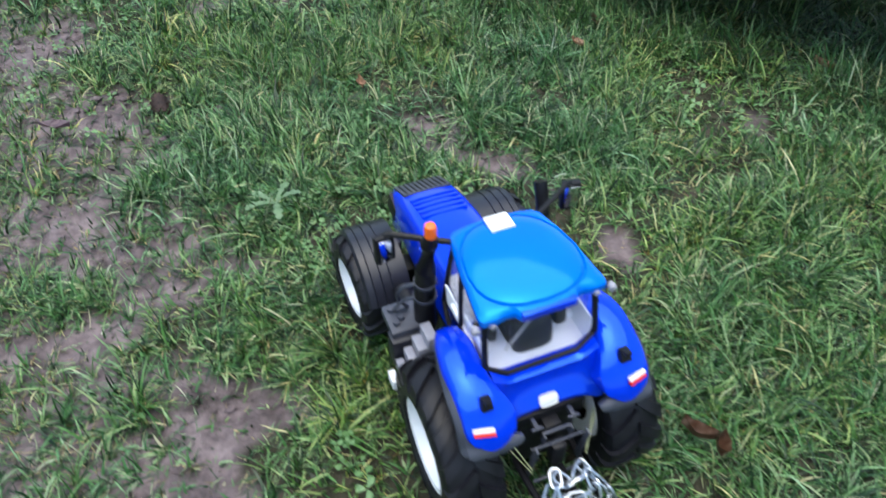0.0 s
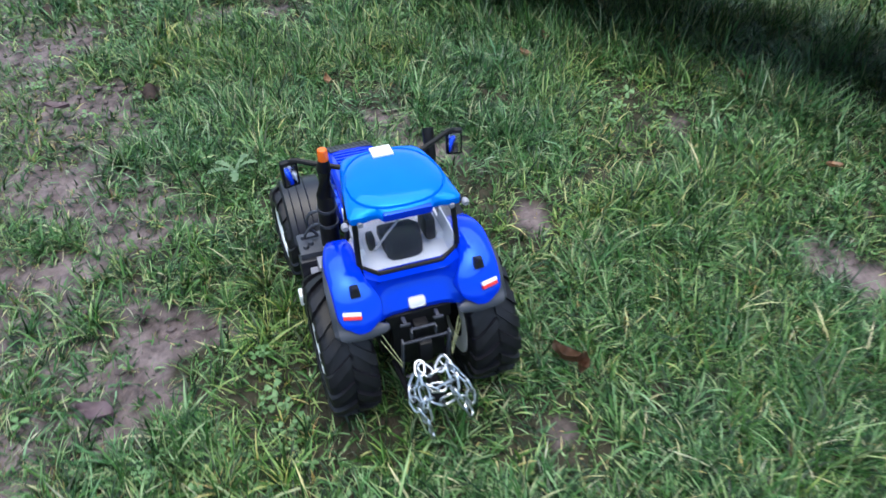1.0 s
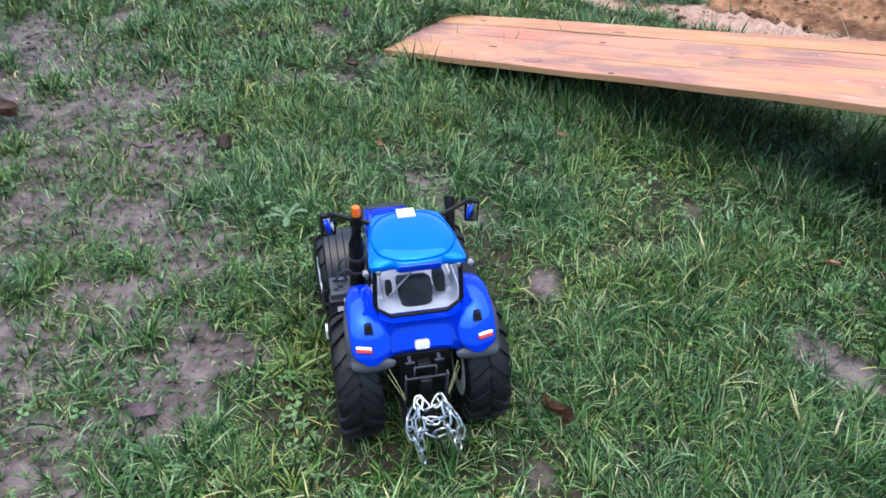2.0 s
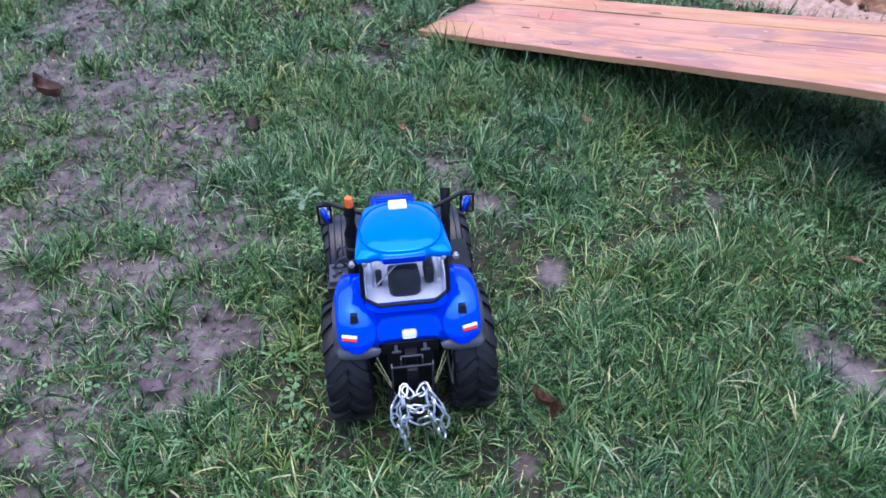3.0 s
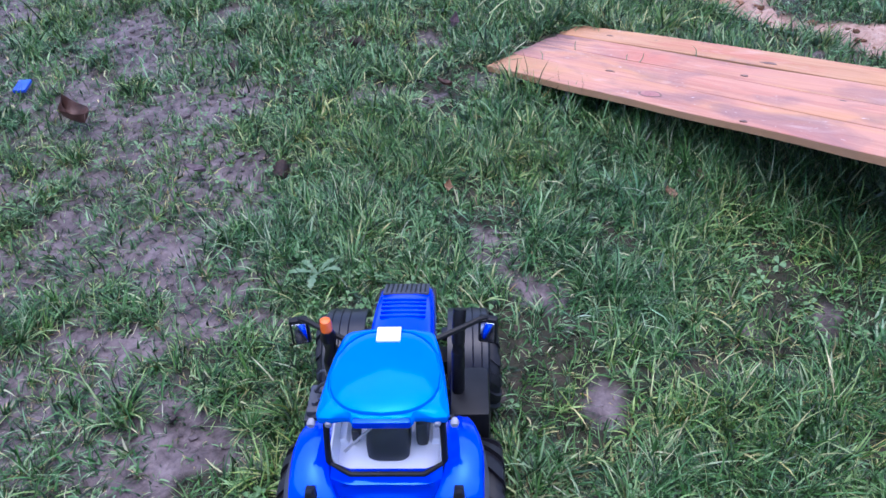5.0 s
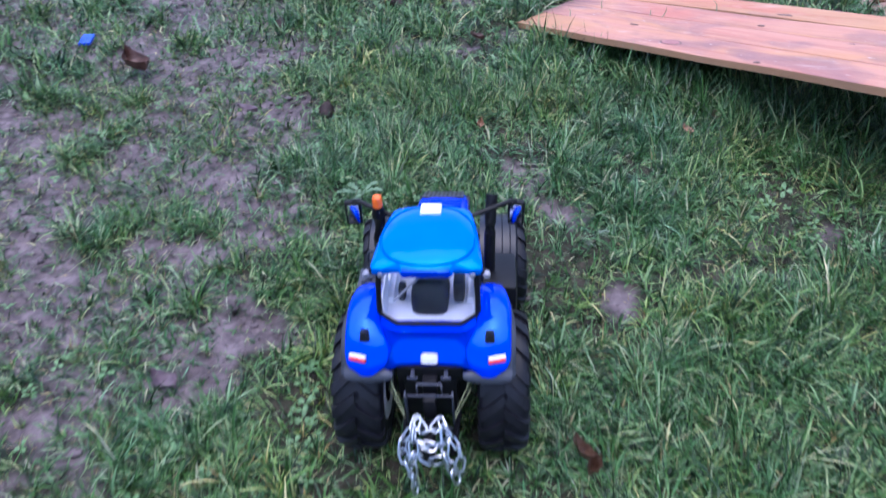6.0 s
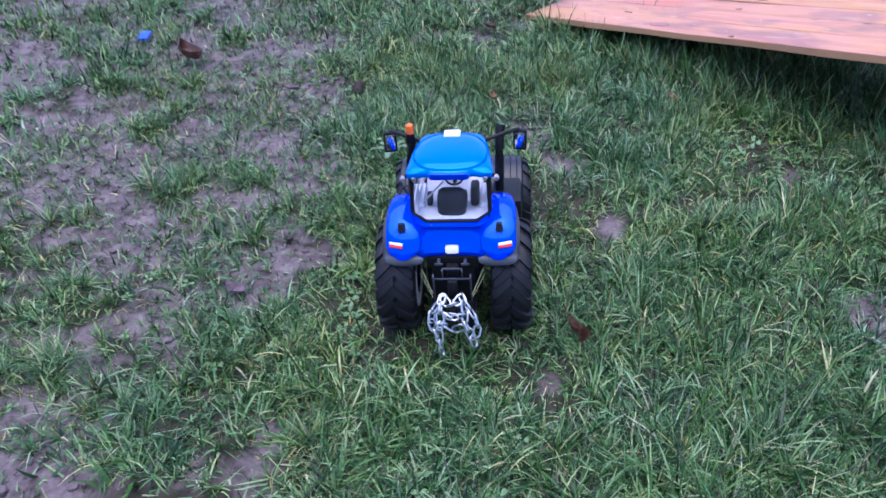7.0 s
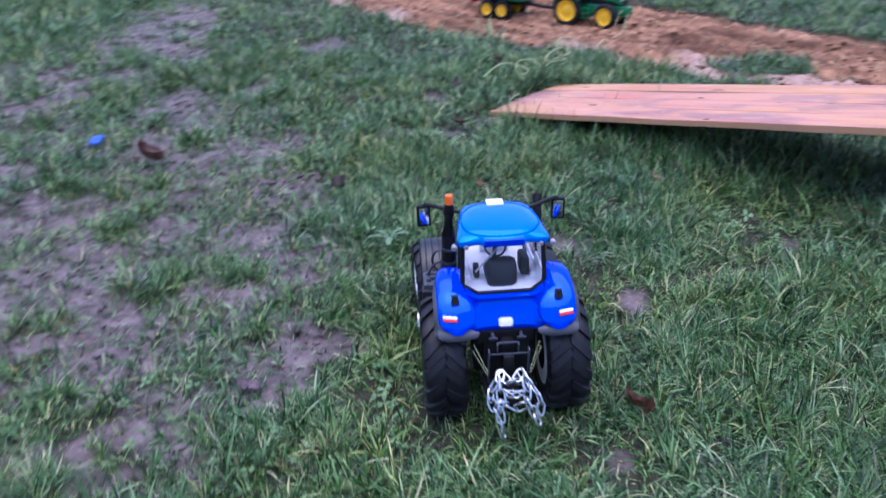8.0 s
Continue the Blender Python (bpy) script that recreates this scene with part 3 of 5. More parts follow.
def grass_blades(rng, n, x0, x1, y0, y1, long, wide, lie=1.0, segments=2, name="lawn_grass", label="", mat=None, patchy=False):
    """Single blades, bent and leaning, thinner on mud and absent on sand, in one mesh."""
    x, y = rng.uniform(x0, x1, n), rng.uniform(y0, y1, n)
    mud, sand = mud_mask(x, y), sand_mask(x, y)
    thick = fbm(x, y, 11.0, 91, 3)
    keep = rng.random(n) < (1 - 0.72 * mud) * (1 - 0.995 * sand) * (0.35 + 0.9 * step_to(0.32, 0.6, thick))
    if patchy:
        keep &= rng.random(n) < 0.18 + 0.82 * step_to(0.46, 0.62, fbm(x, y, 8.0, 117, 4) + 0.35 * mud)
    x, y, mud, thick = x[keep], y[keep], mud[keep], thick[keep]
    # blades grow in small bunches
    cell = 0.021
    cx, cy = np.floor(x / cell), np.floor(y / cell)
    pull = 0.85 * value_noise(cx * 7.3, cy * 5.9, 5)
    x = x + ((cx + 0.5 + 0.6 * (value_noise(cx * 3.1, cy * 2.3, 7) - 0.5)) * cell - x) * pull
    y = y + ((cy + 0.5 + 0.6 * (value_noise(cx * 2.7, cy * 4.1, 8) - 0.5)) * cell - y) * pull
    hue = 0.50 * fbm(x, y, 7.0, 151, 3) + 0.42 * value_noise(cx * 5.3, cy * 8.7, 19) + 0.20 * rng.random(len(x)) - 0.03
    stout = 0.55 + 0.9 * value_noise(cx * 9.1, cy * 3.7, 29)
    z = height(x, y)
    n = len(x)
    ln = stout * long * (0.45 + 0.75 * rng.random(n) ** 1.3) * (0.35 + 1.3 * thick) * (1 - 0.35 * mud)
    # longer tufts, never mown, along the boards' near edge and round their tips
    bx, by = RIN[0][0] * x + RIN[0][1] * y + RIN[0][3], RIN[1][0] * x + RIN[1][1] * y + RIN[1][3]
    tuft = (bx > -0.06 - 0.235 * by) & (bx < 0.9) & (by > -0.035) & (by < RAMP_WIDE + 0.03)
    ln = np.where(tuft, np.minimum(ln * 1.7, 0.075), ln)
    tall = np.exp(-((x + 0.01) ** 2 + (y - 2.69) ** 2) / 0.05 ** 2) + np.exp(-((x + 0.40) ** 2 + (y - 2.95) ** 2) / 0.06 ** 2)
    ln = ln * (1 + 1.3 * tall)
    most = keep_grass(x, y, z)
    ln = np.minimum(ln, most)
    ok = ln > 0.006
    x, y, z, ln, hue = x[ok], y[ok], z[ok], ln[ok], hue[ok]
    n = len(x)
    # neighbours lean alike
    swirl = 2 * np.pi * (fbm(x, y, 16.0, 101, 2) * 2.2)
    yaw = swirl + rng.normal(0, 1.5, n)
    lean = np.clip(rng.normal(0.62, 0.36, n) * lie, 0.02, 1.40)
    bend = np.clip(rng.normal(1.1, 0.9, n) * lie, -0.6, 2.6)
    wd = wide * (0.5 + 1.3 * rng.random(n) ** 2)
    face = yaw + np.pi / 2 + rng.normal(0, 0.5, n)
    dx, dy, sx, sy = np.cos(yaw), np.sin(yaw), np.cos(face), np.sin(face)
    levels = np.linspace(0, 1, segments + 2)[:-1]
    verts = []
    ang0, twist = lean, rng.normal(0, 0.22, n)

    def at(s):
        a = ang0 + bend * s * 0.5
        out = np.sin(np.minimum(a, 1.7)) * ln * s
        return x + dx * out - dy * twist * ln * s * s, y + dy * out + dx * twist * ln * s * s, z + np.maximum(np.cos(a), 0.08) * ln * s - 0.002

    for s in levels:
        px, py, pz = at(s)
        half = wd * 0.5 * (1 - 0.55 * s ** 1.5)
        verts.append(np.stack([px - sx * half, py - sy * half, pz], 1))
        verts.append(np.stack([px + sx * half, py + sy * half, pz], 1))
    verts.append(np.stack(at(1.0), 1))
    k = len(verts)
    co = np.stack(verts, 1).reshape(-1, 3)
    base = np.arange(n) * k
    quads = [np.stack([base + 2 * i, base + 2 * i + 1, base + 2 * i + 3, base + 2 * i + 2], 1) for i in range(len(levels) - 1)]
    tip = np.stack([base + k - 3, base + k - 2, base + k - 1], 1)
    loops = np.concatenate([q.ravel() for q in quads] + [tip.ravel()])
    sizes = np.concatenate([np.full(n, 4)] * len(quads) + [np.full(n, 3)])
    starts = np.concatenate([[0], np.cumsum(sizes)[:-1]])
    me = bpy.data.meshes.new(name)
    me.vertices.add(len(co))
    me.vertices.foreach_set("co", co.astype(np.float32).ravel())
    me.loops.add(len(loops))
    me.loops.foreach_set("vertex_index", loops.astype(np.int32))
    me.polygons.add(len(sizes))
    me.polygons.foreach_set("loop_start", starts.astype(np.int32))
    me.polygons.foreach_set("use_smooth", np.ones(len(sizes), bool))
    me.update(calc_edges=True)
    me.attributes.new("hue", "FLOAT", "POINT").data.foreach_set("value", np.repeat(hue, k).astype(np.float32))
    me.materials.append(mat or BLADES)
    return tagged(new(name, me), label, "grass", kind="stuff")


rng = np.random.default_rng(11)
grass_blades(rng, 285000, -0.70, 0.90, 0.80, 1.80, 0.033, 0.0016, 1.0, 3, "lawn_grass", "short wet green lawn with some straw-coloured blades")
grass_blades(rng, 230000, -0.70, 0.90, 0.80, 1.80, 0.022, 0.0013, 1.45, 1, "lawn_thatch", "thin dry straw and low blades between the grass", THATCH, True)
grass_blades(rng, 165000, -1.05, 1.15, 1.80, 2.60, 0.038, 0.0024, 1.0, 2, "lawn_grass", "short green lawn round the boards")
grass_blades(rng, 110000, -1.05, 1.15, 1.80, 2.60, 0.024, 0.0017, 1.4, 1, "lawn_thatch", "thin dry straw between the grass round the boards", THATCH, True)
grass_blades(rng, 60000, -1.45, 1.55, 2.60, 3.7, 0.040, 0.0032, 0.95, 2, "lawn_grass", "short green lawn farther off beyond the boards")
grass_blades(rng, 30000, -1.6, -0.70, 0.80, 1.80, 0.042, 0.0032, 0.9, 1, "lawn_grass", "short green lawn at the muddy border")
grass_blades(rng, 14000, -1.9, -1.05, 1.80, 2.60, 0.046, 0.0036, 0.9, 1, "lawn_grass", "short green lawn at the muddy border")
grass_blades(rng, 24000, 0.90, 1.7, 0.80, 1.80, 0.042, 0.0032, 0.9, 1, "lawn_grass", "short green lawn round the log")
grass_blades(rng, 14000, 1.15, 1.9, 1.80, 2.60, 0.046, 0.0036, 0.9, 1, "lawn_grass", "short green lawn behind the log")
grass_blades(rng, 26000, -1.0, 1.3, -0.2, 0.80, 0.050, 0.0040, 0.9, 1, "lawn_grass", "short green lawn where the walk begins")
grass_blades(rng, 45000, -3.4, -1.45, 2.2, 3.7, 0.050, 0.0050, 0.9, 1, "lawn_grass", "green lawn beyond the muddy border")
grass_blades(rng, 45000, -3.0, 3.2, 3.7, 7.0, 0.060, 0.009, 0.8, 1, "far_lawn_grass", "green lawn far behind the sand strip")


def clods(rng, n, name, area, mask, where, largest, label):
    """Crumbs and clods of turned earth lying on sand or mud, in one mesh."""
    x, y = rng.uniform(area[0], area[1], n), rng.uniform(area[2], area[3], n)
    keep = (rng.random(n) < mask(x, y) * step_to(0.40, 0.62, fbm(x, y, 7.0, 141, 3))) & (mask(x, y) > where)
    x, y = x[keep], y[keep]
    n = len(x)
    z = height(x, y)
    size = 0.0018 + largest * rng.random(n) ** 3
    ball = bmesh.new()
    bmesh.ops.create_icosphere(ball, subdivisions=1, radius=1.0)
    shape = np.array([v.co[:] for v in ball.verts])
    tris = np.array([[v.index for v in f.verts] for f in ball.faces])
    ball.free()
    k = len(shape)
    turn = rng.uniform(0, 6.28, n)
    c, s = np.cos(turn)[:, None], np.sin(turn)[:, None]
    jag = 1 + rng.uniform(-0.32, 0.32, (n, k))
    sx, sy, sz = shape[:, 0] * jag * 1.3, shape[:, 1] * jag, shape[:, 2] * jag * 0.7
    co = np.stack([x[:, None] + (c * sx - s * sy) * size[:, None], y[:, None] + (s * sx + c * sy) * size[:, None], z[:, None] + (sz + 0.25) * size[:, None]], 2).reshape(-1, 3)
    me = bpy.data.meshes.new(name)
    me.from_pydata(co, [], (np.arange(n)[:, None, None] * k + tris[None]).reshape(-1, 3))
    for layer in ("mud", "sand", "grit", "turf"):
        me.attributes.new(layer, "FLOAT", "POINT").data.foreach_set("value", np.full(len(co), 1.0 if name.startswith(layer) else 0.0, np.float32))
    me.materials.append(GROUND)
    return tagged(new(name, me), label, "earth clods", kind="stuff")


clods(np.random.default_rng(8), 8500, "sand_clods", (-0.9, 1.3, 2.0, 3.7), sand_mask, 0.7, 0.006, "crumbly clods of turned reddish sandy earth")
clods(np.random.default_rng(9), 9000, "mud_crumbs", (-1.1, 0.7, 0.75, 2.7), mud_mask, 0.35, 0.0045, "dark crumbs of wet mud on the bare patches")


def clover_leaves(rng, n, x0, x1, y0, y1):
    """Small three-leaved clover between the blades, in one mesh."""
    x, y = rng.uniform(x0, x1, n), rng.uniform(y0, y1, n)
    keep = rng.random(n) < step_to(0.50, 0.66, fbm(x, y, 6.0, 131, 3)) * (1 - sand_mask(x, y)) * (1 - 0.8 * mud_mask(x, y))
    x, y = x[keep], y[keep]
    z = height(x, y)
    ok = keep_grass(x, y, z) > 0.03
    x, y, z = x[ok], y[ok], z[ok]
    n = len(x)
    z = z + rng.uniform(0.004, 0.014, n)
    turn, size = rng.uniform(0, 6.28, n), rng.uniform(0.0022, 0.0042, n)
    tx, ty = rng.normal(0, 0.3, n), rng.normal(0, 0.3, n)
    rim = [(0.1, 0.0), (0.9, 0.55), (1.6, 0.72), (2.05, 0.35), (1.95, 0.0), (2.05, -0.35), (1.6, -0.72), (0.9, -0.55)]
    verts = []
    for leaf in range(3):
        a = turn + leaf * 2.094
        for u, v in rim:
            dx, dy = (np.cos(a) * u - np.sin(a) * v) * size, (np.sin(a) * u + np.cos(a) * v) * size
            verts.append(np.stack([x + dx, y + dy, z + tx * dx + ty * dy + 0.25 * abs(v) * size], 1))
    co = np.stack(verts, 1).reshape(-1, 3)
    faces = (np.arange(n * 3)[:, None] * 8 + np.arange(8)[None]).tolist()
    me = bpy.data.meshes.new("clover")
    me.from_pydata(co.tolist(), [], faces)
    me.materials.append(CLOVER)
    return tagged(new("clover", me), "small green clover leaves among the grass", "clover", kind="stuff")


clover_leaves(np.random.default_rng(5), 6000, -0.8, 0.95, 0.75, 2.4)


# ---- the board ramp and its log ----
def plank_mesh(long, wide, thick, seed, rag=1.0, slant=0.0):
    """A sawn board with uneven edges and ends, rounded arrises; x along, z up from its underside."""
    r = random.Random(seed)
    bm = bmesh.new()
    rings = []
    n = 40
    ph = [r.uniform(0, 6.28) for _ in range(4)]
    for i in range(n + 1):
        s = i / n
        x = s * long
        a = rag * (0.0009 * math.sin(9 * s + ph[0]) + 0.0006 * math.sin(31 * s + ph[1]))
        b = wide + 0.0009 * math.sin(8 * s + ph[2]) + 0.0006 * math.sin(27 * s + ph[3])
        c = 0.0008
        z1 = thick + 0.0006 * math.sin(13 * s + ph[1])
        skew = r.uniform(-0.0006, 0.0006) * (1 if 0 < i < n else 3)
        ring = [(x + skew, a, c), (x, a, z1 - c), (x, a + c, z1), (x, (a + b) / 2, z1 + 0.0005), (x, b - c, z1),
                (x, b, z1 - c), (x, b, c), (x, b - c, 0), (x, a + c, 0)]
        rings.append([(px - slant * py * (1 - s), py, pz) for px, py, pz in ring])
    return add_loft(bm, rings)


ramp = thing("wooden_ramp", RAMP, "four weathered reddish pine boards sloping from the lawn onto a log", "ramp")
edge = 0.0
# knots of each board: along, across, half length, half width, pale heart
KNOTS = [[(0.349, 0.030, 0.0165, 0.0090, True), (0.52, 0.010, 0.005, 0.0030, False)],
         [(0.217, 0.010, 0.0090, 0.0022, False), (0.60, 0.045, 0.014, 0.0040, False), (0.575, 0.062, 0.007, 0.0030, False), (0.625, 0.028, 0.005, 0.0028, False), (0.66, 0.066, 0.006, 0.0030, False)],
         [(0.005, 0.050, 0.0110, 0.0040, False), (0.41, 0.020, 0.006, 0.0030, False), (0.72, 0.034, 0.010, 0.0050, False)],
         [(0.062, 0.030, 0.0075, 0.0034, False), (0.165, 0.040, 0.0050, 0.0022, False), (0.405, 0.014, 0.014, 0.0042, False)]]
for i, (wide, start, gap) in enumerate(((0.0750, 0.0, 0.0002), (0.0710, -0.018, 0.0002), (0.0710, -0.034, 0.0030), (0.0680, -0.052, 0.0))):
    thick = RAMP_THICK + (0.0, -0.0002, 0.0, 0.0009)[i]
    board = part("board", plank_mesh(RAMP_LONG - start, wide - gap, thick, 40 + i, 2.2 if i == 0 else 0.15, 0.17), WOODS[i], ramp)
    board.location = (start, edge, 0)
    edge += wide
    for kx, ky, ra, rb, big in KNOTS[i]:
        for k, mat, up in ((1.22, KNOTRING, 0.0002), (1.0, KNOT if big else KNOTRING, 0.0004)):
            if not big and k > 1:
                continue
            bm = bmesh.new()
            rim = []
            for q in range(24):
                a = 2 * math.pi * q / 24
                rim.append((kx - start + ra * k * math.cos(a) * (1 + (0.07 if big else 0.22) * math.sin(3 * a + kx * 40)), ky + rb * k * math.sin(a) * (1 + 0.12 * math.cos(2 * a + kx * 9)), thick + 0.0003 + up))
            add_loft(bm, [[(p[0], p[1], thick - 0.002) for p in rim], rim])
            part("knot", bm, mat, board, "pinkish oval knot with a dark ring" if big else "small dark knot")


def log_mesh(r, long, seed):
    bm = bmesh.new()
    rings = []
    for i in range(15):
        s = i / 14
        rings.append([(s * long, (r + 0.004 * noise.noise(Vector((s * 7, math.cos(a) * 2, math.sin(a) * 2 + seed)))) * math.cos(a),
                       (r + 0.004 * noise.noise(Vector((s * 7, math.cos(a) * 2 + 9, math.sin(a) * 2 + seed)))) * math.sin(a)) for a in [2 * math.pi * k / 32 for k in range(32)]])
    return add_loft(bm, rings)


log_at = RAMP @ Vector((1.06, 0.03, 0.0))
log_r = log_at.z / 2 + 0.004
turn = math.degrees(math.atan2(RAMP_V.y, RAMP_V.x))
single("support_log", log_mesh(log_r, 0.30, 3), BARK, pose(log_at.x, log_at.y, log_at.z / 2 - 0.006, 0, 0, turn), "dark brown barked log lying in the grass under the boards", "log")


def seam_stalks():
    """A few single grass stalks that have come up through the seams of the boards."""
    r = random.Random(12)
    bm = bmesh.new()
    for u, v in ((0.064, 0.0752), (0.074, 0.1458), (0.196, 0.1458), (0.224, 0.1465), (0.282, 0.2170)):
        a = RAMP @ Vector((u, v, 0.010))
        lean = Vector((r.uniform(-0.5, 0.5), r.uniform(-0.5, 0.5), 1.0))
        ln = r.uniform(0.013, 0.026)
        tube([a, a + lean * ln * 0.5, a + lean * ln + Vector((r.uniform(-0.006, 0.006), r.uniform(-0.006, 0.006), -0.003))], [0.0008, 0.0007, 0.0002], 5, False, bm)
    me = mesh_of("grass_stalk", bm, WEED)
    return tagged(new("grass_stalk", me), "single green grass stalks growing through the board seams", "grass", kind="stuff")


seam_stalks()


# ---- the blue toy tractor ----
def tyre_mesh(r, wide, lugs, lug_high, share=0.60):
    """A farm tyre about the x axis, round shoulders and two rows of slanted lug bars."""
    h, rim = wide / 2, r * share
    prof = [(-0.80, rim), (-0.98, rim + 0.3 * (r * 0.78 - rim)), (-1.0, max(r * 0.78, rim + 0.06 * r)), (-0.97, r * 0.88), (-0.92, r * 0.93), (-0.82, r * 0.965), (-0.62, r * 0.985), (-0.42, r * 0.995), (-0.20, r), (-0.06, r),
            (0.06, r), (0.20, r), (0.42, r * 0.995), (0.62, r * 0.985), (0.82, r * 0.965), (0.92, r * 0.93), (0.97, r * 0.88), (1.0, max(r * 0.78, rim + 0.06 * r)), (0.98, rim + 0.3 * (r * 0.78 - rim)), (0.80, rim)]
    steps = 64
    bm = bmesh.new()
    turns = [2 * math.pi * k / steps for k in range(steps)]
    add_loft(bm, [[(u * h, ra * math.cos(a), ra * math.sin(a)) for a in turns] for u, ra in prof + prof[:1]], True, False)
    pitch = 2 * math.pi / lugs
    us, ras = [u for u, ra in prof[2:-2]], [ra for u, ra in prof[2:-2]]
    for side in (-1, 1):
        for k in range(lugs):
            rings = []
            for u in (0.02, 0.16, 0.32, 0.48, 0.64, 0.80, 0.90, 0.96, 0.995):
                ra = float(np.interp(u, us, ras))
                a = pitch * (k + 0.85 * u + (0.5 if side > 0 else 0.0))
                high = lug_high * (1.0 if u < 0.93 else 0.7 if u < 0.98 else 0.25)
                out = 1.0 + (0.05 if u > 0.85 else 0.0)
                half = pitch * (0.20 + 0.09 * u)
                rings.append([(side * u * h * o, (ra + d) * math.cos(a + w), (ra + d) * math.sin(a + w))
                              for w, d, o in ((-half, -0.0012, 1.0), (-half * 0.86, high, out), (half * 0.86, high, out), (half, -0.0012, 1.0))])
            base = len(bm.verts)
            add_loft(bm, rings)
            # moulded onto the carcass
            bm.verts.ensure_lookup_table()
            hub = bm.verts[10 * steps + round(pitch * (k + (0.5 if side > 0 else 0.0)) / (2 * math.pi) * steps) % steps]
            bm.faces.new((bm.verts[base], bm.verts[base + 3], hub))
    return bm


def rim_mesh(r, wide, side):
    """A dished wheel disc with hub and bolts; side is the outer face's direction along x."""
    h = wide / 2
    prof = [(-side * h * 0.95, r * 0.60), (-side * h * 0.95, r * 1.0), (side * h * 0.82, r * 1.02), (side * h * 0.90, r * 1.0), (side * h * 0.86, r * 0.90), (side * h * 0.50, r * 0.80),
            (side * h * 0.42, r * 0.48), (side * h * 0.60, r * 0.40), (side * h * 0.66, r * 0.20), (side * h * 0.66, 0.0005), (-side * h * 0.5, 0.0005), (-side * h * 0.5, r * 0.55)]
    bm = lathe(prof, 36)
    for k in range(8):
        a = 2 * math.pi * k / 8
        add_box(bm, (side * h * 0.46, r * 0.62 * math.cos(a), r * 0.62 * math.sin(a)), (h * 0.16, r * 0.10, r * 0.10), 0.0004)
    bmesh.ops.recalc_face_normals(bm, faces=bm.faces[:])
    return bm


def wheel(parent, x, y, r, wide, lugs, lug_high, side, rim_mat, steer=0.0, lean=0.0, share=0.60):
    """wheel > tyre, rim."""
    axle = new("wheel")
    axle.empty_display_size = 0.02
    axle.parent = parent
    axle.matrix_basis = pose(x, y, r + lug_high - 0.004, lean, 0, steer)
    part("tyre", tyre_mesh(r, wide, lugs, lug_high, share), RUBBER, axle, "black rubber tyre with deep lugs")
    part("rim", rim_mesh(r * (share + 0.01), wide, side), rim_mat, axle, "white dished rim" if rim_mat is WHITE else "bright yellow rim")
    return axle


tractor = thing("toy_tractor", TRACTOR, "glossy blue toy farm tractor with white rims on the lawn", "toy tractor")

for sx in (-1, 1):
    wheel(tractor, sx * 0.0602, 0.0425, 0.0580, 0.0415, 17, 0.0035, sx, WHITE)
    wheel(tractor, sx * 0.0645, 0.2225, 0.0450, 0.0390, 14, 0.003, sx, WHITE, steer=4.0)

# chassis: gearbox, belly, rear axle, front axle carrier
bm = box((0, 0.135, 0.058), (0.040, 0.200, 0.044), 0.006)
add_box(bm, (0, 0.047, 0.066), (0.060, 0.044, 0.040), 0.005)
add_box(bm, (0, 0.2225, 0.046), (0.086, 0.022, 0.018), 0.004)
add_box(bm, (0, 0.258, 0.060), (0.040, 0.020, 0.034), 0.004)
part("chassis", bm, BLACK, tractor)


def hood_section(y, w, top, low, crown):
    """One cross-section of the bonnet, rounded at the upper corners."""
    half = [(w, low), (w * 1.02, low + (top - low) * 0.45), (w * 0.99, top - 0.010), (w * 0.93, top - 0.004), (w * 0.80, top - 0.0010), (w * 0.40, top + crown)]
    return [(x, y, z) for x, z in half] + [(0, y, top + crown * 1.3)] + [(-x, y, z) for x, z in reversed(half)]


HOOD = ((0.117, 0.0285, 0.1345, 0.076, 0.001), (0.150, 0.0285, 0.1325, 0.074, 0.001), (0.190, 0.0280, 0.1275, 0.072, 0.001), (0.215, 0.0275, 0.1228, 0.070, 0.001),
        (0.236, 0.0268, 0.1172, 0.067, 0.0006), (0.254, 0.0260, 0.1100, 0.064, 0.0004), (0.266, 0.0250, 0.1030, 0.062, 0.0), (0.2725, 0.0225, 0.0955, 0.061, 0.0))


def hood_top(y):
    return float(np.interp(y, [s[0] for s in HOOD], [s[2] for s in HOOD]))


bm = bmesh.new()
add_loft(bm, [hood_section(*s) for s in HOOD])
hood = part("hood", bm, BLUE, tractor, "glossy blue bonnet")
# dark grille let into the nose, with cross ribs
slope = math.degrees(math.atan2(hood_top(0.236) - hood_top(0.266), 0.030))
mid_y, mid_z = 0.2515, (hood_top(0.236) + hood_top(0.267)) / 2 + 0.0012
part("grille", box((0, mid_y, mid_z), (0.0425, 0.0330, 0.0024), 0.0010, (-slope, 0, 0)), GREY, hood, "dark grey ribbed bonnet grille")
for k in range(9):
    part("grille_rib", box((-0.0176 + k * 0.0044, mid_y, mid_z + 0.0012), (0.0015, 0.0300, 0.0014), 0.0004, (-slope, 0, 0)), BLACK, hood)
for k in range(5):
    y = 0.196 + k * 0.0072
    part("hood_louvre", box((0, y, hood_top(y) + 0.0010), (0.040, 0.0036, 0.0024), 0.0010, (-12, 0, 0)), BLUE, hood)
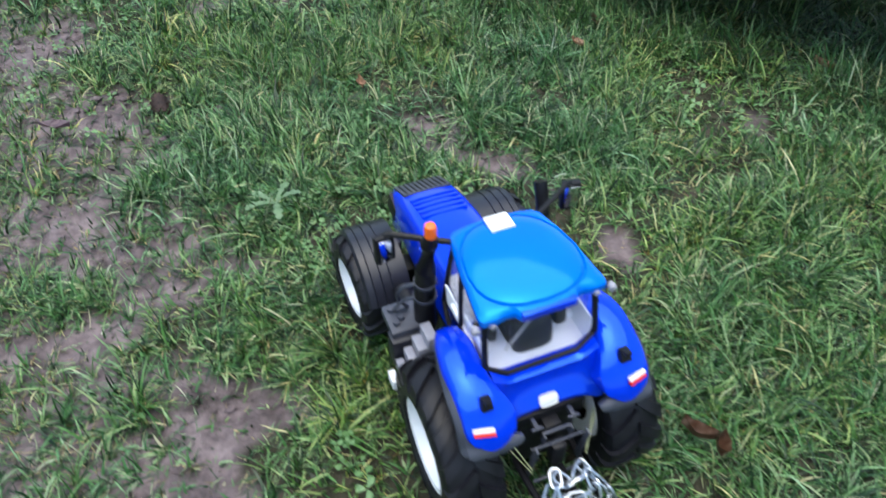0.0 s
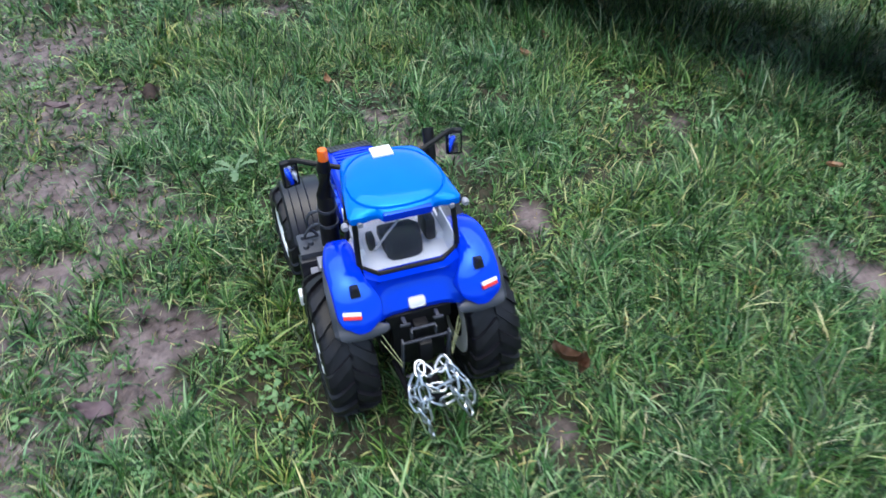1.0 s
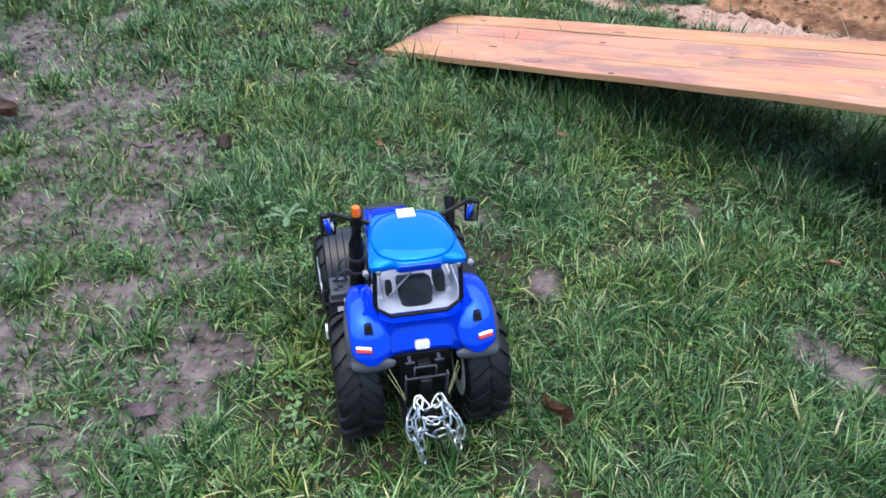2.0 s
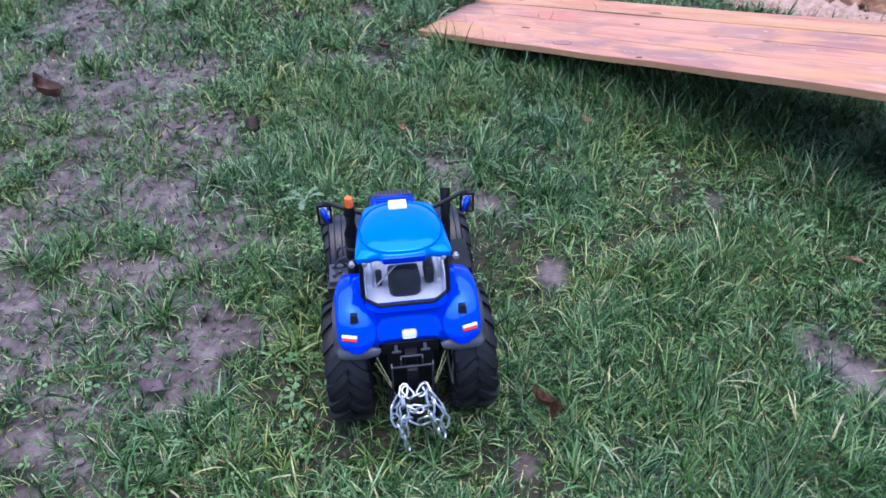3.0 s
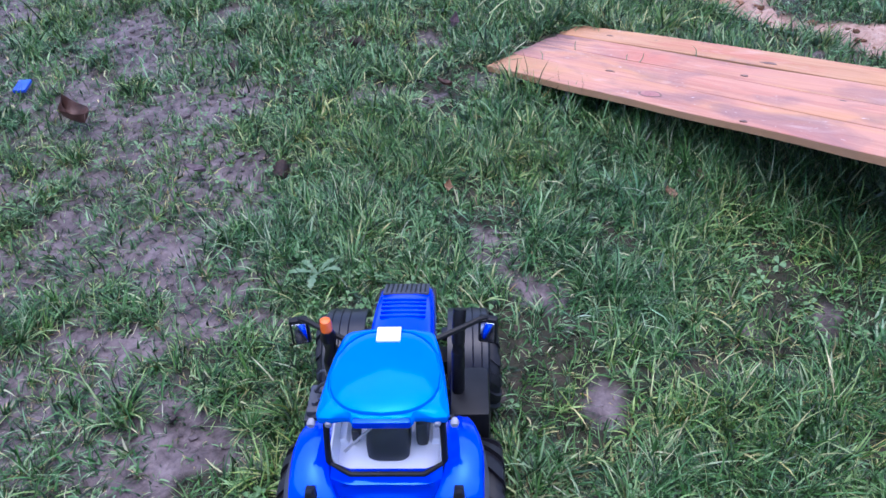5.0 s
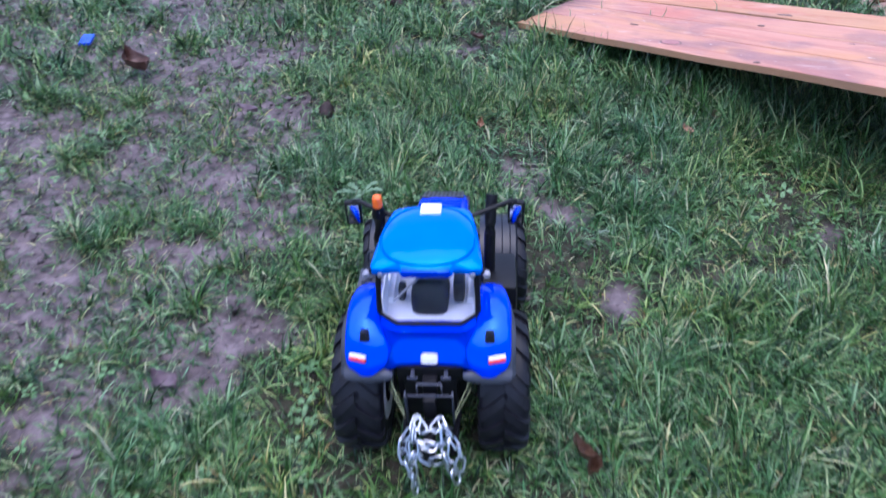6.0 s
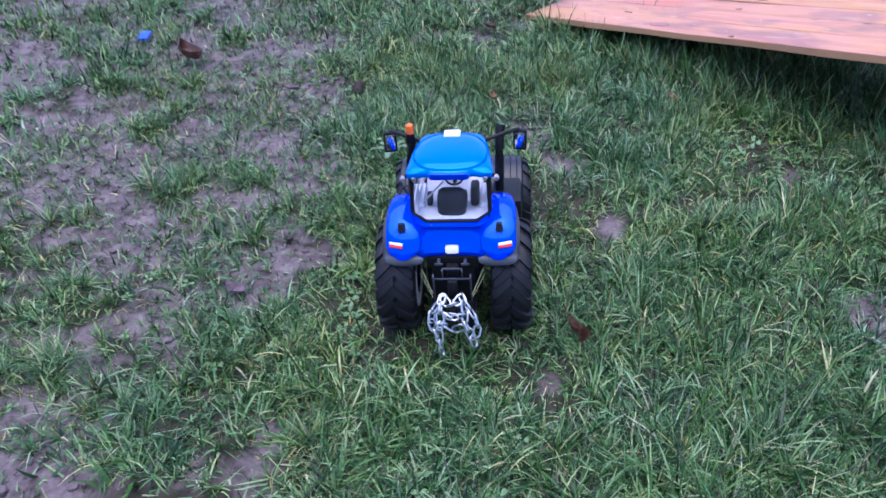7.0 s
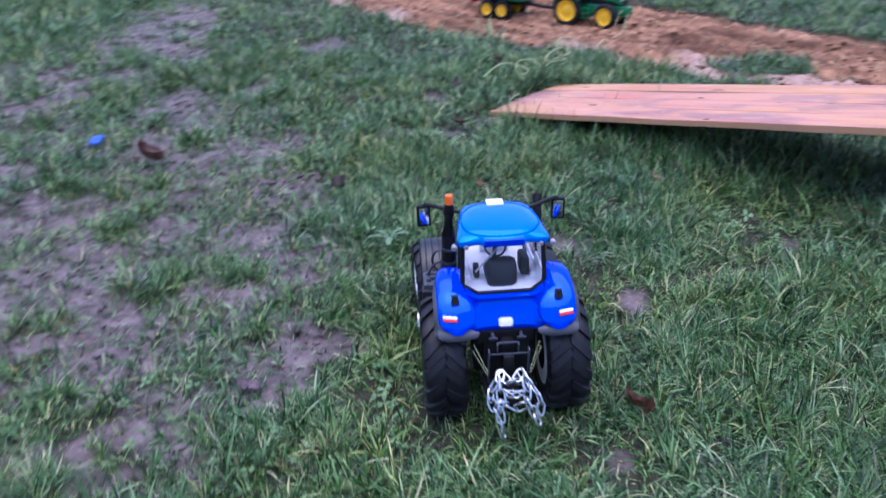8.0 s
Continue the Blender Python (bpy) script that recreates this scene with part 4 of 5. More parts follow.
for sx in (-1, 1):
    for k in range(3):
        for row in range(2):
            part("side_vent", box((sx * 0.0293, 0.150 + k * 0.011, 0.1135 - 0.0105 * row), (0.0020, 0.0085, 0.0030), 0.0006, (10, 0, 0)), BLUE, hood)
    part("nose_cheek", box((sx * 0.0250, 0.2600, 0.0880), (0.0042, 0.0180, 0.0230), 0.0015, (24, 0, 0)), BLACK, hood, "black headlight surround")
    part("headlight", box((sx * 0.0160, 0.2715, 0.0885), (0.012, 0.005, 0.008), 0.0015), LENS, hood, "clear headlight")
part("nose_grille", box((0, 0.2722, 0.075), (0.036, 0.004, 0.020), 0.001), BLACK, hood, "black nose grille")

# ---- cab ----
# pale shelf behind the seat, side consoles, a floor that slants up to the windscreen
bm = box((0, 0.0440, 0.1372), (0.0740, 0.0340, 0.003), 0.001, (3, 0, 0))
add_box(bm, (0, 0.0900, 0.1330), (0.0620, 0.0520, 0.003), 0.001, (24, 0, 0))
for sx in (-1, 1):
    add_box(bm, (sx * 0.0335, 0.0700, 0.1400), (0.0090, 0.0400, 0.010), 0.002, (0, sx * 12, 0))
    add_box(bm, (sx * 0.0362, 0.0480, 0.1480), (0.0016, 0.0360, 0.022), 0.0006, (0, sx * 5, 0))
    add_box(bm, (sx * 0.0350, 0.0840, 0.1380), (0.0016, 0.0400, 0.020), 0.0006, (0, sx * 3, 0))
add_box(bm, (0, 0.0740, 0.1200), (0.060, 0.070, 0.004), 0.001)
part("cab_tub", bm, LILAC, tractor, "pale lilac-grey cab interior")
# seat with a rounded, leaning back
bm = bmesh.new()
rings = []
for z, w, d, y in ((0.1385, 0.0125, 0.0040, 0.0400), (0.1405, 0.0145, 0.0052, 0.0405), (0.1480, 0.0152, 0.0055, 0.0425), (0.1560, 0.0148, 0.0050, 0.0445), (0.1625, 0.0134, 0.0042, 0.0465), (0.1645, 0.0105, 0.0025, 0.0472)):
    rings.append([(w * math.copysign(abs(math.cos(a)) ** 0.6, math.cos(a)), y + d * math.copysign(abs(math.sin(a)) ** 0.8, math.sin(a)), z) for a in [2 * math.pi * k / 20 for k in range(20)]])
add_loft(bm, rings)
part("backrest", bm, SEAT, tractor, "dark blue-grey rounded seat back")
part("seat", box((0, 0.0600, 0.1420), (0.030, 0.030, 0.010), 0.0035), SEAT, tractor, "dark blue-grey seat")
part("armrest", box((0.0235, 0.0580, 0.1520), (0.009, 0.026, 0.020), 0.0035, (-8, 0, 0)), SEAT, tractor)
part("armrest", box((-0.0235, 0.0560, 0.1470), (0.006, 0.012, 0.012), 0.002), SEAT, tractor)
part("steering_column", tube([(0, 0.104, 0.136), (0, 0.0945, 0.1500)], 0.0024, 8), BLACK, tractor)
wheel_pts = [(0.0105 * math.cos(a), 0.0930 + 0.0105 * math.sin(a) * 0.80, 0.1520 + 0.0105 * math.sin(a) * 0.6) for a in [2 * math.pi * k / 20 for k in range(20)]]
bm = tube(wheel_pts, 0.0011, 6, True)
for a in (0.5, 2.6, 4.7):
    tube([(0, 0.0930, 0.1520), (0.0105 * math.cos(a), 0.0930 + 0.0084 * math.sin(a), 0.1520 + 0.0063 * math.sin(a))], 0.0008, 5, False, bm)
part("steering_wheel", bm, BLACK, tractor)
part("dashboard", box((0, 0.1080, 0.1480), (0.030, 0.005, 0.014), 0.001, (-20, 0, 0)), LILAC, tractor, "pale dashboard")

# pillars, all leaning in a little
REAR_LOW, REAR_TOP = (0.0392, 0.0285, 0.1470), (0.0375, 0.0350, 0.190)
MID_LOW, MID_TOP = (0.0395, 0.0680, 0.122), (0.0370, 0.072, 0.191)
FRONT_LOW, FRONT_TOP = (0.0330, 0.116, 0.118), (0.0285, 0.103, 0.192)
for sx in (-1, 1):
    for a, b, r in ((REAR_LOW, REAR_TOP, 0.0022), (MID_LOW, MID_TOP, 0.0017), (FRONT_LOW, FRONT_TOP, 0.0019)):
        part("pillar", tube([(sx * a[0], a[1], a[2]), (sx * (a[0] + b[0]) / 2 * 1.01, (a[1] + b[1]) / 2, (a[2] + b[2]) / 2), (sx * b[0], b[1], b[2])], r, 8), BLACK, tractor)
    low = [(sx * 0.0392, 0.0285, 0.147), (sx * 0.0395, 0.044, 0.130), (sx * 0.0395, 0.068, 0.118), (sx * 0.036, 0.098, 0.112), (sx * 0.033, 0.116, 0.118)]
    part("door_sill", tube(spline(low, 16), 0.0018, 8), BLACK, tractor)
# border of the rear window: straight bottom with cut corners
rear_frame = [(-0.0392, 0.0285, 0.1472), (-0.0250, 0.0250, 0.1392), (0.0250, 0.0250, 0.1392), (0.0392, 0.0285, 0.1472)]
part("rear_window_frame", tube(rear_frame, 0.0018, 8), BLACK, tractor)


def pane(corners, thick=0.0007):
    """A flat or slightly folded pane with thickness, given by the corners in order."""
    bm = bmesh.new()
    a, b, c = [Vector(p) for p in corners[:3]]
    n = (b - a).cross(c - a).normalized() * thick
    lo = [Vector(p) for p in corners]
    add_loft(bm, [lo, [p + n for p in lo]])
    return bm


for name, cs in (("rear_window", [(-0.0380, 0.0290, 0.148), (-0.0245, 0.0262, 0.1405), (0.0245, 0.0262, 0.1405), (0.0380, 0.0290, 0.148), (0.0365, 0.0345, 0.189), (-0.0365, 0.0345, 0.189)]),
                 ("windscreen", [(-0.031, 0.115, 0.120), (0.031, 0.115, 0.120), (0.0275, 0.1035, 0.190), (-0.0275, 0.1035, 0.190)])):
    g = part(name, pane(cs), GLASS, tractor, "clear plastic window", smooth=False)
    g.visible_shadow = False
for sx in (-1, 1):
    g = part("side_window", pane([(sx * 0.0388, 0.040, 0.136), (sx * 0.0390, 0.067, 0.121), (sx * 0.0368, 0.071, 0.189), (sx * 0.0368, 0.038, 0.189)]), GLASS, tractor, "clear plastic window", smooth=False)
    g.visible_shadow = False
    g = part("side_window", pane([(sx * 0.0390, 0.069, 0.120), (sx * 0.0335, 0.113, 0.120), (sx * 0.0290, 0.102, 0.190), (sx * 0.0368, 0.073, 0.189)]), GLASS, tractor, "clear plastic window", smooth=False)
    g.visible_shadow = False
part("rear_wiper", tube([(-0.0060, 0.0305, 0.1830), (-0.0165, 0.0285, 0.1725), (-0.0268, 0.0268, 0.1615)], 0.0009, 6), STEPGREY, tractor, "thin pale wiper arm")

# roof: a flat shell narrowing forwards, a raised egg-shaped panel inside a groove, rear lip between two corner ears
HALF = [(0.0, 0.1088), (0.0190, 0.1085), (0.0285, 0.1068), (0.0325, 0.1030), (0.0350, 0.094), (0.0378, 0.080), (0.0400, 0.064), (0.0416, 0.049), (0.0428, 0.037),
        (0.0432, 0.0315), (0.0418, 0.0285), (0.034, 0.0272), (0.0262, 0.0282), (0.0212, 0.0276), (0.0192, 0.0238), (0.012, 0.0226), (0.0, 0.0224)]
OUT = HALF + [(-x, y) for x, y in reversed(HALF[1:-1])]
ROOF_Y = 0.066


def egg(a):
    """The raised panel's rim: wide behind, narrow in front."""
    c, s = math.cos(a), math.sin(a)
    c, s = math.copysign(abs(c) ** 0.88, c), math.copysign(abs(s) ** 0.88, s)
    return 0.0382 * c * (1 - 0.10 * s), 0.0398 * s


def roof_ring(k, z, round_to=0.0):
    """The outline drawn in to a share k about the roof's middle, eased towards the egg."""
    ring = []
    for x, y in OUT:
        dx, dy = x, y - ROOF_Y
        ox, oy = egg(math.atan2(dy / 0.0425, dx / 0.0400))
        ring.append(((dx * (1 - round_to) + ox * round_to) * k, ROOF_Y + (dy * (1 - round_to) + oy * round_to) * k, z))
    return ring


def dome(ring, fall=1.5):
    return [(x, y, z - fall * (x * x + 0.8 * (y - ROOF_Y) ** 2)) for x, y, z in ring]


bm = bmesh.new()
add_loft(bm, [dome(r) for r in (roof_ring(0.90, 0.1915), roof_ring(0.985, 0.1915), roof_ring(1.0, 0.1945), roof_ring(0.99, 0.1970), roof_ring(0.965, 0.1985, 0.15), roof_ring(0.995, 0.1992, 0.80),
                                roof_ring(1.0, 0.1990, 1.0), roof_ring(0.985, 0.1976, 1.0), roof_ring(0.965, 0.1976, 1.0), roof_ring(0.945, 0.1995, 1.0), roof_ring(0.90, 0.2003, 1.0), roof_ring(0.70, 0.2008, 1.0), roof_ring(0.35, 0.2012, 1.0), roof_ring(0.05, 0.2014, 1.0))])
roof = part("roof", bm, SKYLITBLUE, tractor, "glossy blue cab roof, tinted as if sky-lit, with a rounded raised panel")
part("roof_lip", box((0, 0.0245, 0.1925), (0.0370, 0.0045, 0.0075), 0.0014, (10, 0, 0)), BLUE, roof, "deep blue rear roof lip")
part("roof_hatch_tag", box((0, 0.0968, 0.2003), (0.0170, 0.0148, 0.0024), 0.0010, (-3, 0, 0)), WHITE, roof, "small white square patch on the roof")
for sx in (-1, 1):
    for lx, r in ((0.0350, 0.0026), (0.0462, 0.0030)):
        part("roof_lamp", tube([(sx * lx, 0.0315, 0.1880), (sx * lx, 0.0285, 0.1875), (sx * lx, 0.0265, 0.1872)], [r * 0.7, r, r * 0.75], 10), STEPGREY, roof, "small pale round work lamp")
    part("lamp_bracket", box((sx * 0.0420, 0.0325, 0.1885), (0.008, 0.003, 0.003), 0.0008), BLACK, roof)

# ---- rear mudguards and tail ----
ARC = [(0.0880, 0.106), (0.0855, 0.121), (0.0780, 0.1360), (0.0650, 0.1475), (0.0490, 0.1530), (0.0320, 0.1522), (0.0170, 0.1478), (0.0070, 0.1425), (0.0000, 0.1362), (-0.0040, 0.1310), (-0.0085, 0.1235), (-0.0110, 0.1165)]
ARC_EDGE = [(y, z - 0.001) for y, z in ARC[:-1]] + [(-0.0126, 0.1180), (-0.0146, 0.1140), (-0.0152, 0.1100)]


def guard_rings(sx, arc, spans, thick):
    """Cross-sections of a mudguard along its arc: spans gives (x, drop) from the inside out."""
    rings = []
    arc = [(q.x, q.y) for q in spline([(y, z, 0) for y, z in arc], 45)]
    for i, (y, z) in enumerate(arc):
        s = i / (len(arc) - 1)
        up = Vector((0, 0, 1)).lerp(Vector((0, -1, 0)), (s - 0.45) / 0.55) if s > 0.45 else Vector((0, 0, 1)).lerp(Vector((0, 1, 0)), max(0.0, (0.35 - s) / 0.35))
        up.normalize()
        top = [Vector((sx * x, y, z)) - up * drop for x, drop in spans(s)]
        low = [p - up * thick for p in reversed(top)]
        rings.append([tuple(p) for p in top + low])
    return rings


def blue_span(s):
    k = max(0.0, (s - 0.74) / 0.26)
    h = 0.0182 * math.sqrt(max(0.10, 1 - k ** 3.4))
    back = min(1.0, max(0.0, (s - 0.46) / 0.28))
    back = back * back * (3 - 2 * back)
    front = max(0.0, (0.44 - s) / 0.44)
    lo, hi = 0.0475 - h + 0.0090 * (1 - back), 0.0475 + h - 0.019 * front ** 1.3
    mid, h = (lo + hi) / 2, (hi - lo) / 2
    return [(mid - h, 0.0065), (mid - h + 0.0014, 0.0026), (mid - h * 0.72, 0.0007), (mid, 0.0), (mid + h * 0.70, 0.0006), (mid + h - 0.0016, 0.0022), (mid + h, 0.0060)]


def grey_span(s):
    k = max(0.0, (s - 0.86) / 0.14)
    front = 0.019 * max(0.0, (0.44 - s) / 0.44) ** 1.3
    turned = 0.0095 * (1 - math.sqrt(max(0.0, 1 - k * k)))
    w = 0.0688 - turned - front
    inner = 0.056 - front * 0.8 - 0.0285 * min(1.0, max(0.0, (s - 0.64) / 0.2)) + 0.8 * turned
    return [(inner, 0.0052), (inner + 0.004, 0.0042), ((inner + w) / 2, 0.0038), (w - 0.003, 0.0046), (w, 0.0085)]


for sx in (-1, 1):
    bm = bmesh.new()
    add_loft(bm, guard_rings(sx, ARC, blue_span, 0.009))
    guard = part("mudguard", bm, BLUE, tractor, "glossy blue rear mudguard")
    bm = bmesh.new()
    add_loft(bm, guard_rings(sx, ARC_EDGE, grey_span, 0.0035))
    part("mudguard_edge", bm, GREY, guard, "matt grey mudguard edge")
    yaw = sx * 15
    part("marker_lamp", box((sx * 0.0540, -0.0040, 0.1322), (0.0138, 0.0028, 0.0028), 0.0006, (-38, 0, yaw)), WHITE, guard, "white upper half of the tail marker")
    part("tail_lens", box((sx * 0.0540, -0.0056, 0.1300), (0.0138, 0.0028, 0.0028), 0.0006, (-38, 0, yaw)), RED, guard, "red lower half of the tail marker")
    bm = box((sx * 0.0485, 0.0062, 0.1450), (0.0078, 0.0066, 0.0090), 0.001, (-24, 0, 0), 0.78)
    add_box(bm, (sx * 0.0485, 0.0040, 0.1490), (0.0044, 0.0060, 0.0030), 0.0008, (-24, 0, 0))
    part("lamp_housing", bm, BLACK, guard, "small black lamp block")

# blue tail between the guards: a narrow sill, a hollow face and a shelf for the plate
bm = bmesh.new()
rings = []
for x in (-0.0375, -0.0340, -0.0300, -0.0260, -0.0200, -0.010, 0.0, 0.010, 0.0200, 0.0260, 0.0300, 0.0340, 0.0375):
    hol = 0.0085 * (1 - min(1.0, abs(x) / 0.0330) ** 5)
    out = max(0.0, abs(x) - 0.027)
    rings.append([(x, 0.0300, 0.1385 + out * 0.75), (x, 0.0245, 0.1385 + out * 0.75), (x, 0.0185, 0.1365 + out * 0.7), (x, 0.0160 + hol * 0.85, 0.1330), (x, 0.0115 + hol * 1.1, 0.1230), (x, 0.0080 + hol * 0.85, 0.1172),
                  (x, 0.0045 + hol * 0.70, 0.1105), (x, 0.0055 + hol * 0.7, 0.1060), (x, 0.0300, 0.1060)])
add_loft(bm, rings)
tail = part("tail_panel", bm, BLUE, tractor, "hollowed blue tail panel under the rear window")
part("plate_lamp", box((0, 0.0124, 0.1132), (0.0140, 0.003, 0.0088), 0.0028, (-28, 0, 0)), WHITE, tail, "white blank plate")
part("plate_holder", box((0, 0.0134, 0.1116), (0.0156, 0.003, 0.0096), 0.0012, (-28, 0, 0)), BLACK, tail)

# ---- three-point hitch ----
bm = box((0, 0.0150, 0.0985), (0.054, 0.012, 0.014), 0.0015)
add_box(bm, (0, 0.0160, 0.072), (0.044, 0.012, 0.050), 0.002)
add_box(bm, (0, 0.0060, 0.0880), (0.012, 0.010, 0.020), 0.0015)
part("hitch_block", bm, BLACK, tractor)
# arms, posts and bars are black plastic, greyed for light caught on edges
for sx in (-1, 1):
    bm = box((sx * 0.0135, 0.0040, 0.1030), (0.0032, 0.0080, 0.0040), 0.0008)
    add_box(bm, (sx * 0.0135, 0.0000, 0.1030), (0.0085, 0.0020, 0.0024), 0.0006)
    part("hitch_stud", bm, GREY, tractor, "small grey T-shaped stud")
    part("hitch_arm", box((sx * 0.0190, -0.0075, 0.0760), (0.0016, 0.0050, 0.0440), 0.0005, (10, 0, 0)), GREY, tractor)
    part("hitch_post", box((sx * 0.0100, -0.0035, 0.0945), (0.0012, 0.0045, 0.0105), 0.0004, (12, 0, 0)), GREY, tractor)
for y, z, long in ((-0.0030, 0.0995, 0.0205), (-0.0055, 0.0885, 0.0390), (-0.0115, 0.0560, 0.0370)):
    part("hitch_bar", box((0, y, z), (long, 0.0022, 0.0015), 0.0005), GREY, tractor)
bm = box((0, -0.0060, 0.0770), (0.0105, 0.009, 0.022), 0.002)
add_box(bm, (0, -0.0220, 0.0600), (0.010, 0.028, 0.005), 0.0015)
add_box(bm, (0, -0.0360, 0.0550), (0.012, 0.008, 0.018), 0.002)
part("coupling", bm, BLACK, tractor, "black plastic coupling jaw")
for sx in (-1, 1):
    part("lower_link", tube([(sx * 0.022, 0.012, 0.052), (sx * 0.021, -0.014, 0.052), (sx * 0.019, -0.036, 0.053)], 0.0026, 8), BLACK, tractor)
    part("lift_rod", tube([(sx * 0.0320, 0.0040, 0.0950), (sx * 0.0205, -0.0110, 0.0730)], 0.00045, 6), CORD, tractor, "thin yellowish lift cord")
    part("lift_rod", tube([(sx * 0.0335, 0.0030, 0.0890), (sx * 0.0205, -0.0115, 0.0690)], 0.0004, 6), CORD, tractor, "thin yellowish lift cord")


# ---- exhaust, beacon, mirrors, steps, front mudguards ----
ex = tube([(-0.0465, 0.1210, 0.092), (-0.0465, 0.1205, 0.118), (-0.0462, 0.1150, 0.158), (-0.0456, 0.1070, 0.188), (-0.0452, 0.1045, 0.1985)], [0.0085, 0.0082, 0.0074, 0.0060, 0.0042], 14)
part("exhaust", ex, BLACK, tractor, "black exhaust stack")
for z, y, r in ((0.124, 0.1197, 0.0090), (0.141, 0.1172, 0.0086)):
    part("exhaust_ring", tube([(-0.0464, y, z), (-0.0464, y - 0.0004, z + 0.003)], r, 12), GREY, tractor)
bm = tube([(-0.0452, 0.1042, 0.1985), (-0.0452, 0.1040, 0.2050), (-0.0452, 0.1040, 0.2078), (-0.0452, 0.1040, 0.2086)], [0.0043, 0.0043, 0.0037, 0.0014], 14)
part("beacon", bm, ORANGE, tractor, "orange warning beacon")
right_post = tube(spline([(0.0480, 0.1195, 0.104), (0.0482, 0.1205, 0.148), (0.0488, 0.1260, 0.174), (0.0500, 0.1345, 0.190)], 10), 0.0050, 12)
part("intake_pipe", right_post, BLACK, tractor, "black intake pipe")
for sx in (-1, 1):
    arm = part("mirror_arm", tube(spline([(sx * 0.030, 0.104, 0.187), (sx * 0.050, 0.115, 0.1885), (sx * 0.066, 0.125, 0.1890), (sx * 0.0715, 0.127, 0.1865)], 12), 0.0022, 8), BLACK, tractor, "black mirror arm")
    part("mirror_shell", box((sx * 0.0710, 0.1270, 0.1765), (0.0145, 0.0060, 0.0245), 0.0020, (0, 0, sx * -12)), BLACK, arm, "black mirror shell")
    part("mirror_glass", box((sx * 0.0706, 0.1237, 0.1765), (0.0104, 0.0012, 0.0190), 0.0004, (0, 0, sx * -12)), MIRROR, arm, "shiny mirror foil")
    # curved front mudguards
    rings = []
    for k in range(9):
        a = radians(20 + 140 * k / 8)
        y, z = 0.2225 - 0.0515 * math.cos(a), 0.0440 + 0.0515 * math.sin(a)
        row = [(0.038, 0.0)]
        for g in (0.053, 0.061, 0.069):
            row += [(g - 0.0006, 0.0), (g, 0.0011), (g + 0.0006, 0.0)]
        row += [(0.0745, -0.0004), (0.0765, -0.0030), (0.0765, -0.0045), (0.038, -0.0028)]
        rings.append([(sx * gx, y + (gz * -math.cos(a)), z + gz * math.sin(a)) for gx, gz in row])
    bm = bmesh.new()
    add_loft(bm, rings)
    add_box(bm, (sx * 0.041, 0.2225, 0.080), (0.018, 0.010, 0.010), 0.002)
    part("front_mudguard", bm, DARKGREY, tractor, "dark grey front mudguard")
for k in range(5):
    part("step", box((-0.0515 - 0.0074 * k, 0.1000, 0.1015 - 0.0094 * k), (0.0080 - 0.0006 * k, 0.0170 - 0.0014 * k, 0.0150 - 0.0010 * k), 0.0010), WHITE if k == 4 else STEPGREY, tractor, "white plastic step" if k == 4 else "pale grey step")
part("step_carrier", box((-0.0600, 0.1160, 0.0800), (0.034, 0.014, 0.028), 0.002), DARKGREY, tractor, "dark step carrier")
bm = box((-0.0580, 0.1290, 0.0955), (0.034, 0.028, 0.008), 0.002)
add_box(bm, (-0.0580, 0.1160, 0.0900), (0.034, 0.004, 0.018), 0.001)
for bx, by in ((-0.069, 0.122), (-0.064, 0.126), (-0.069, 0.136)):
    tube([(bx, by, 0.0985), (bx, by, 0.1025)], [0.0030, 0.0022], 10, False, bm)
part("step_bracket", bm, GREY, tractor, "dark grey bracket with round studs")
part("fuel_tank", box((0.0570, 0.1200, 0.0860), (0.032, 0.052, 0.064), 0.006), BLACK, tractor, "black side tank")
part("air_tank", tube([(-0.046, 0.148, 0.072), (-0.046, 0.176, 0.072)], 0.009, 12), BLACK, tractor)
for r0, z0 in ((0.0, 0.002), (0.004, -0.012)):
    part("hose", tube(spline([(-0.0470, 0.121, 0.134 + z0), (-0.0600, 0.126, 0.131 + z0), (-0.0640 - r0, 0.131, 0.116 + z0), (-0.0560, 0.133, 0.102)], 12), 0.0014, 6), GREY, tractor, "thin grey hose")


# ---- the chain wound on the coupling ----
def link_mesh(long, wide, r):
    """One oval link in the x-y plane."""
    pts = []
    for k in range(18):
        a = 2 * math.pi * k / 18
        x, y = math.cos(a) * wide / 2, math.sin(a) * wide / 2
        pts.append((x, y + (long - wide) / 2 * (1 if y > 0 else -1), 0))
    return tube(pts, r, 6, True)


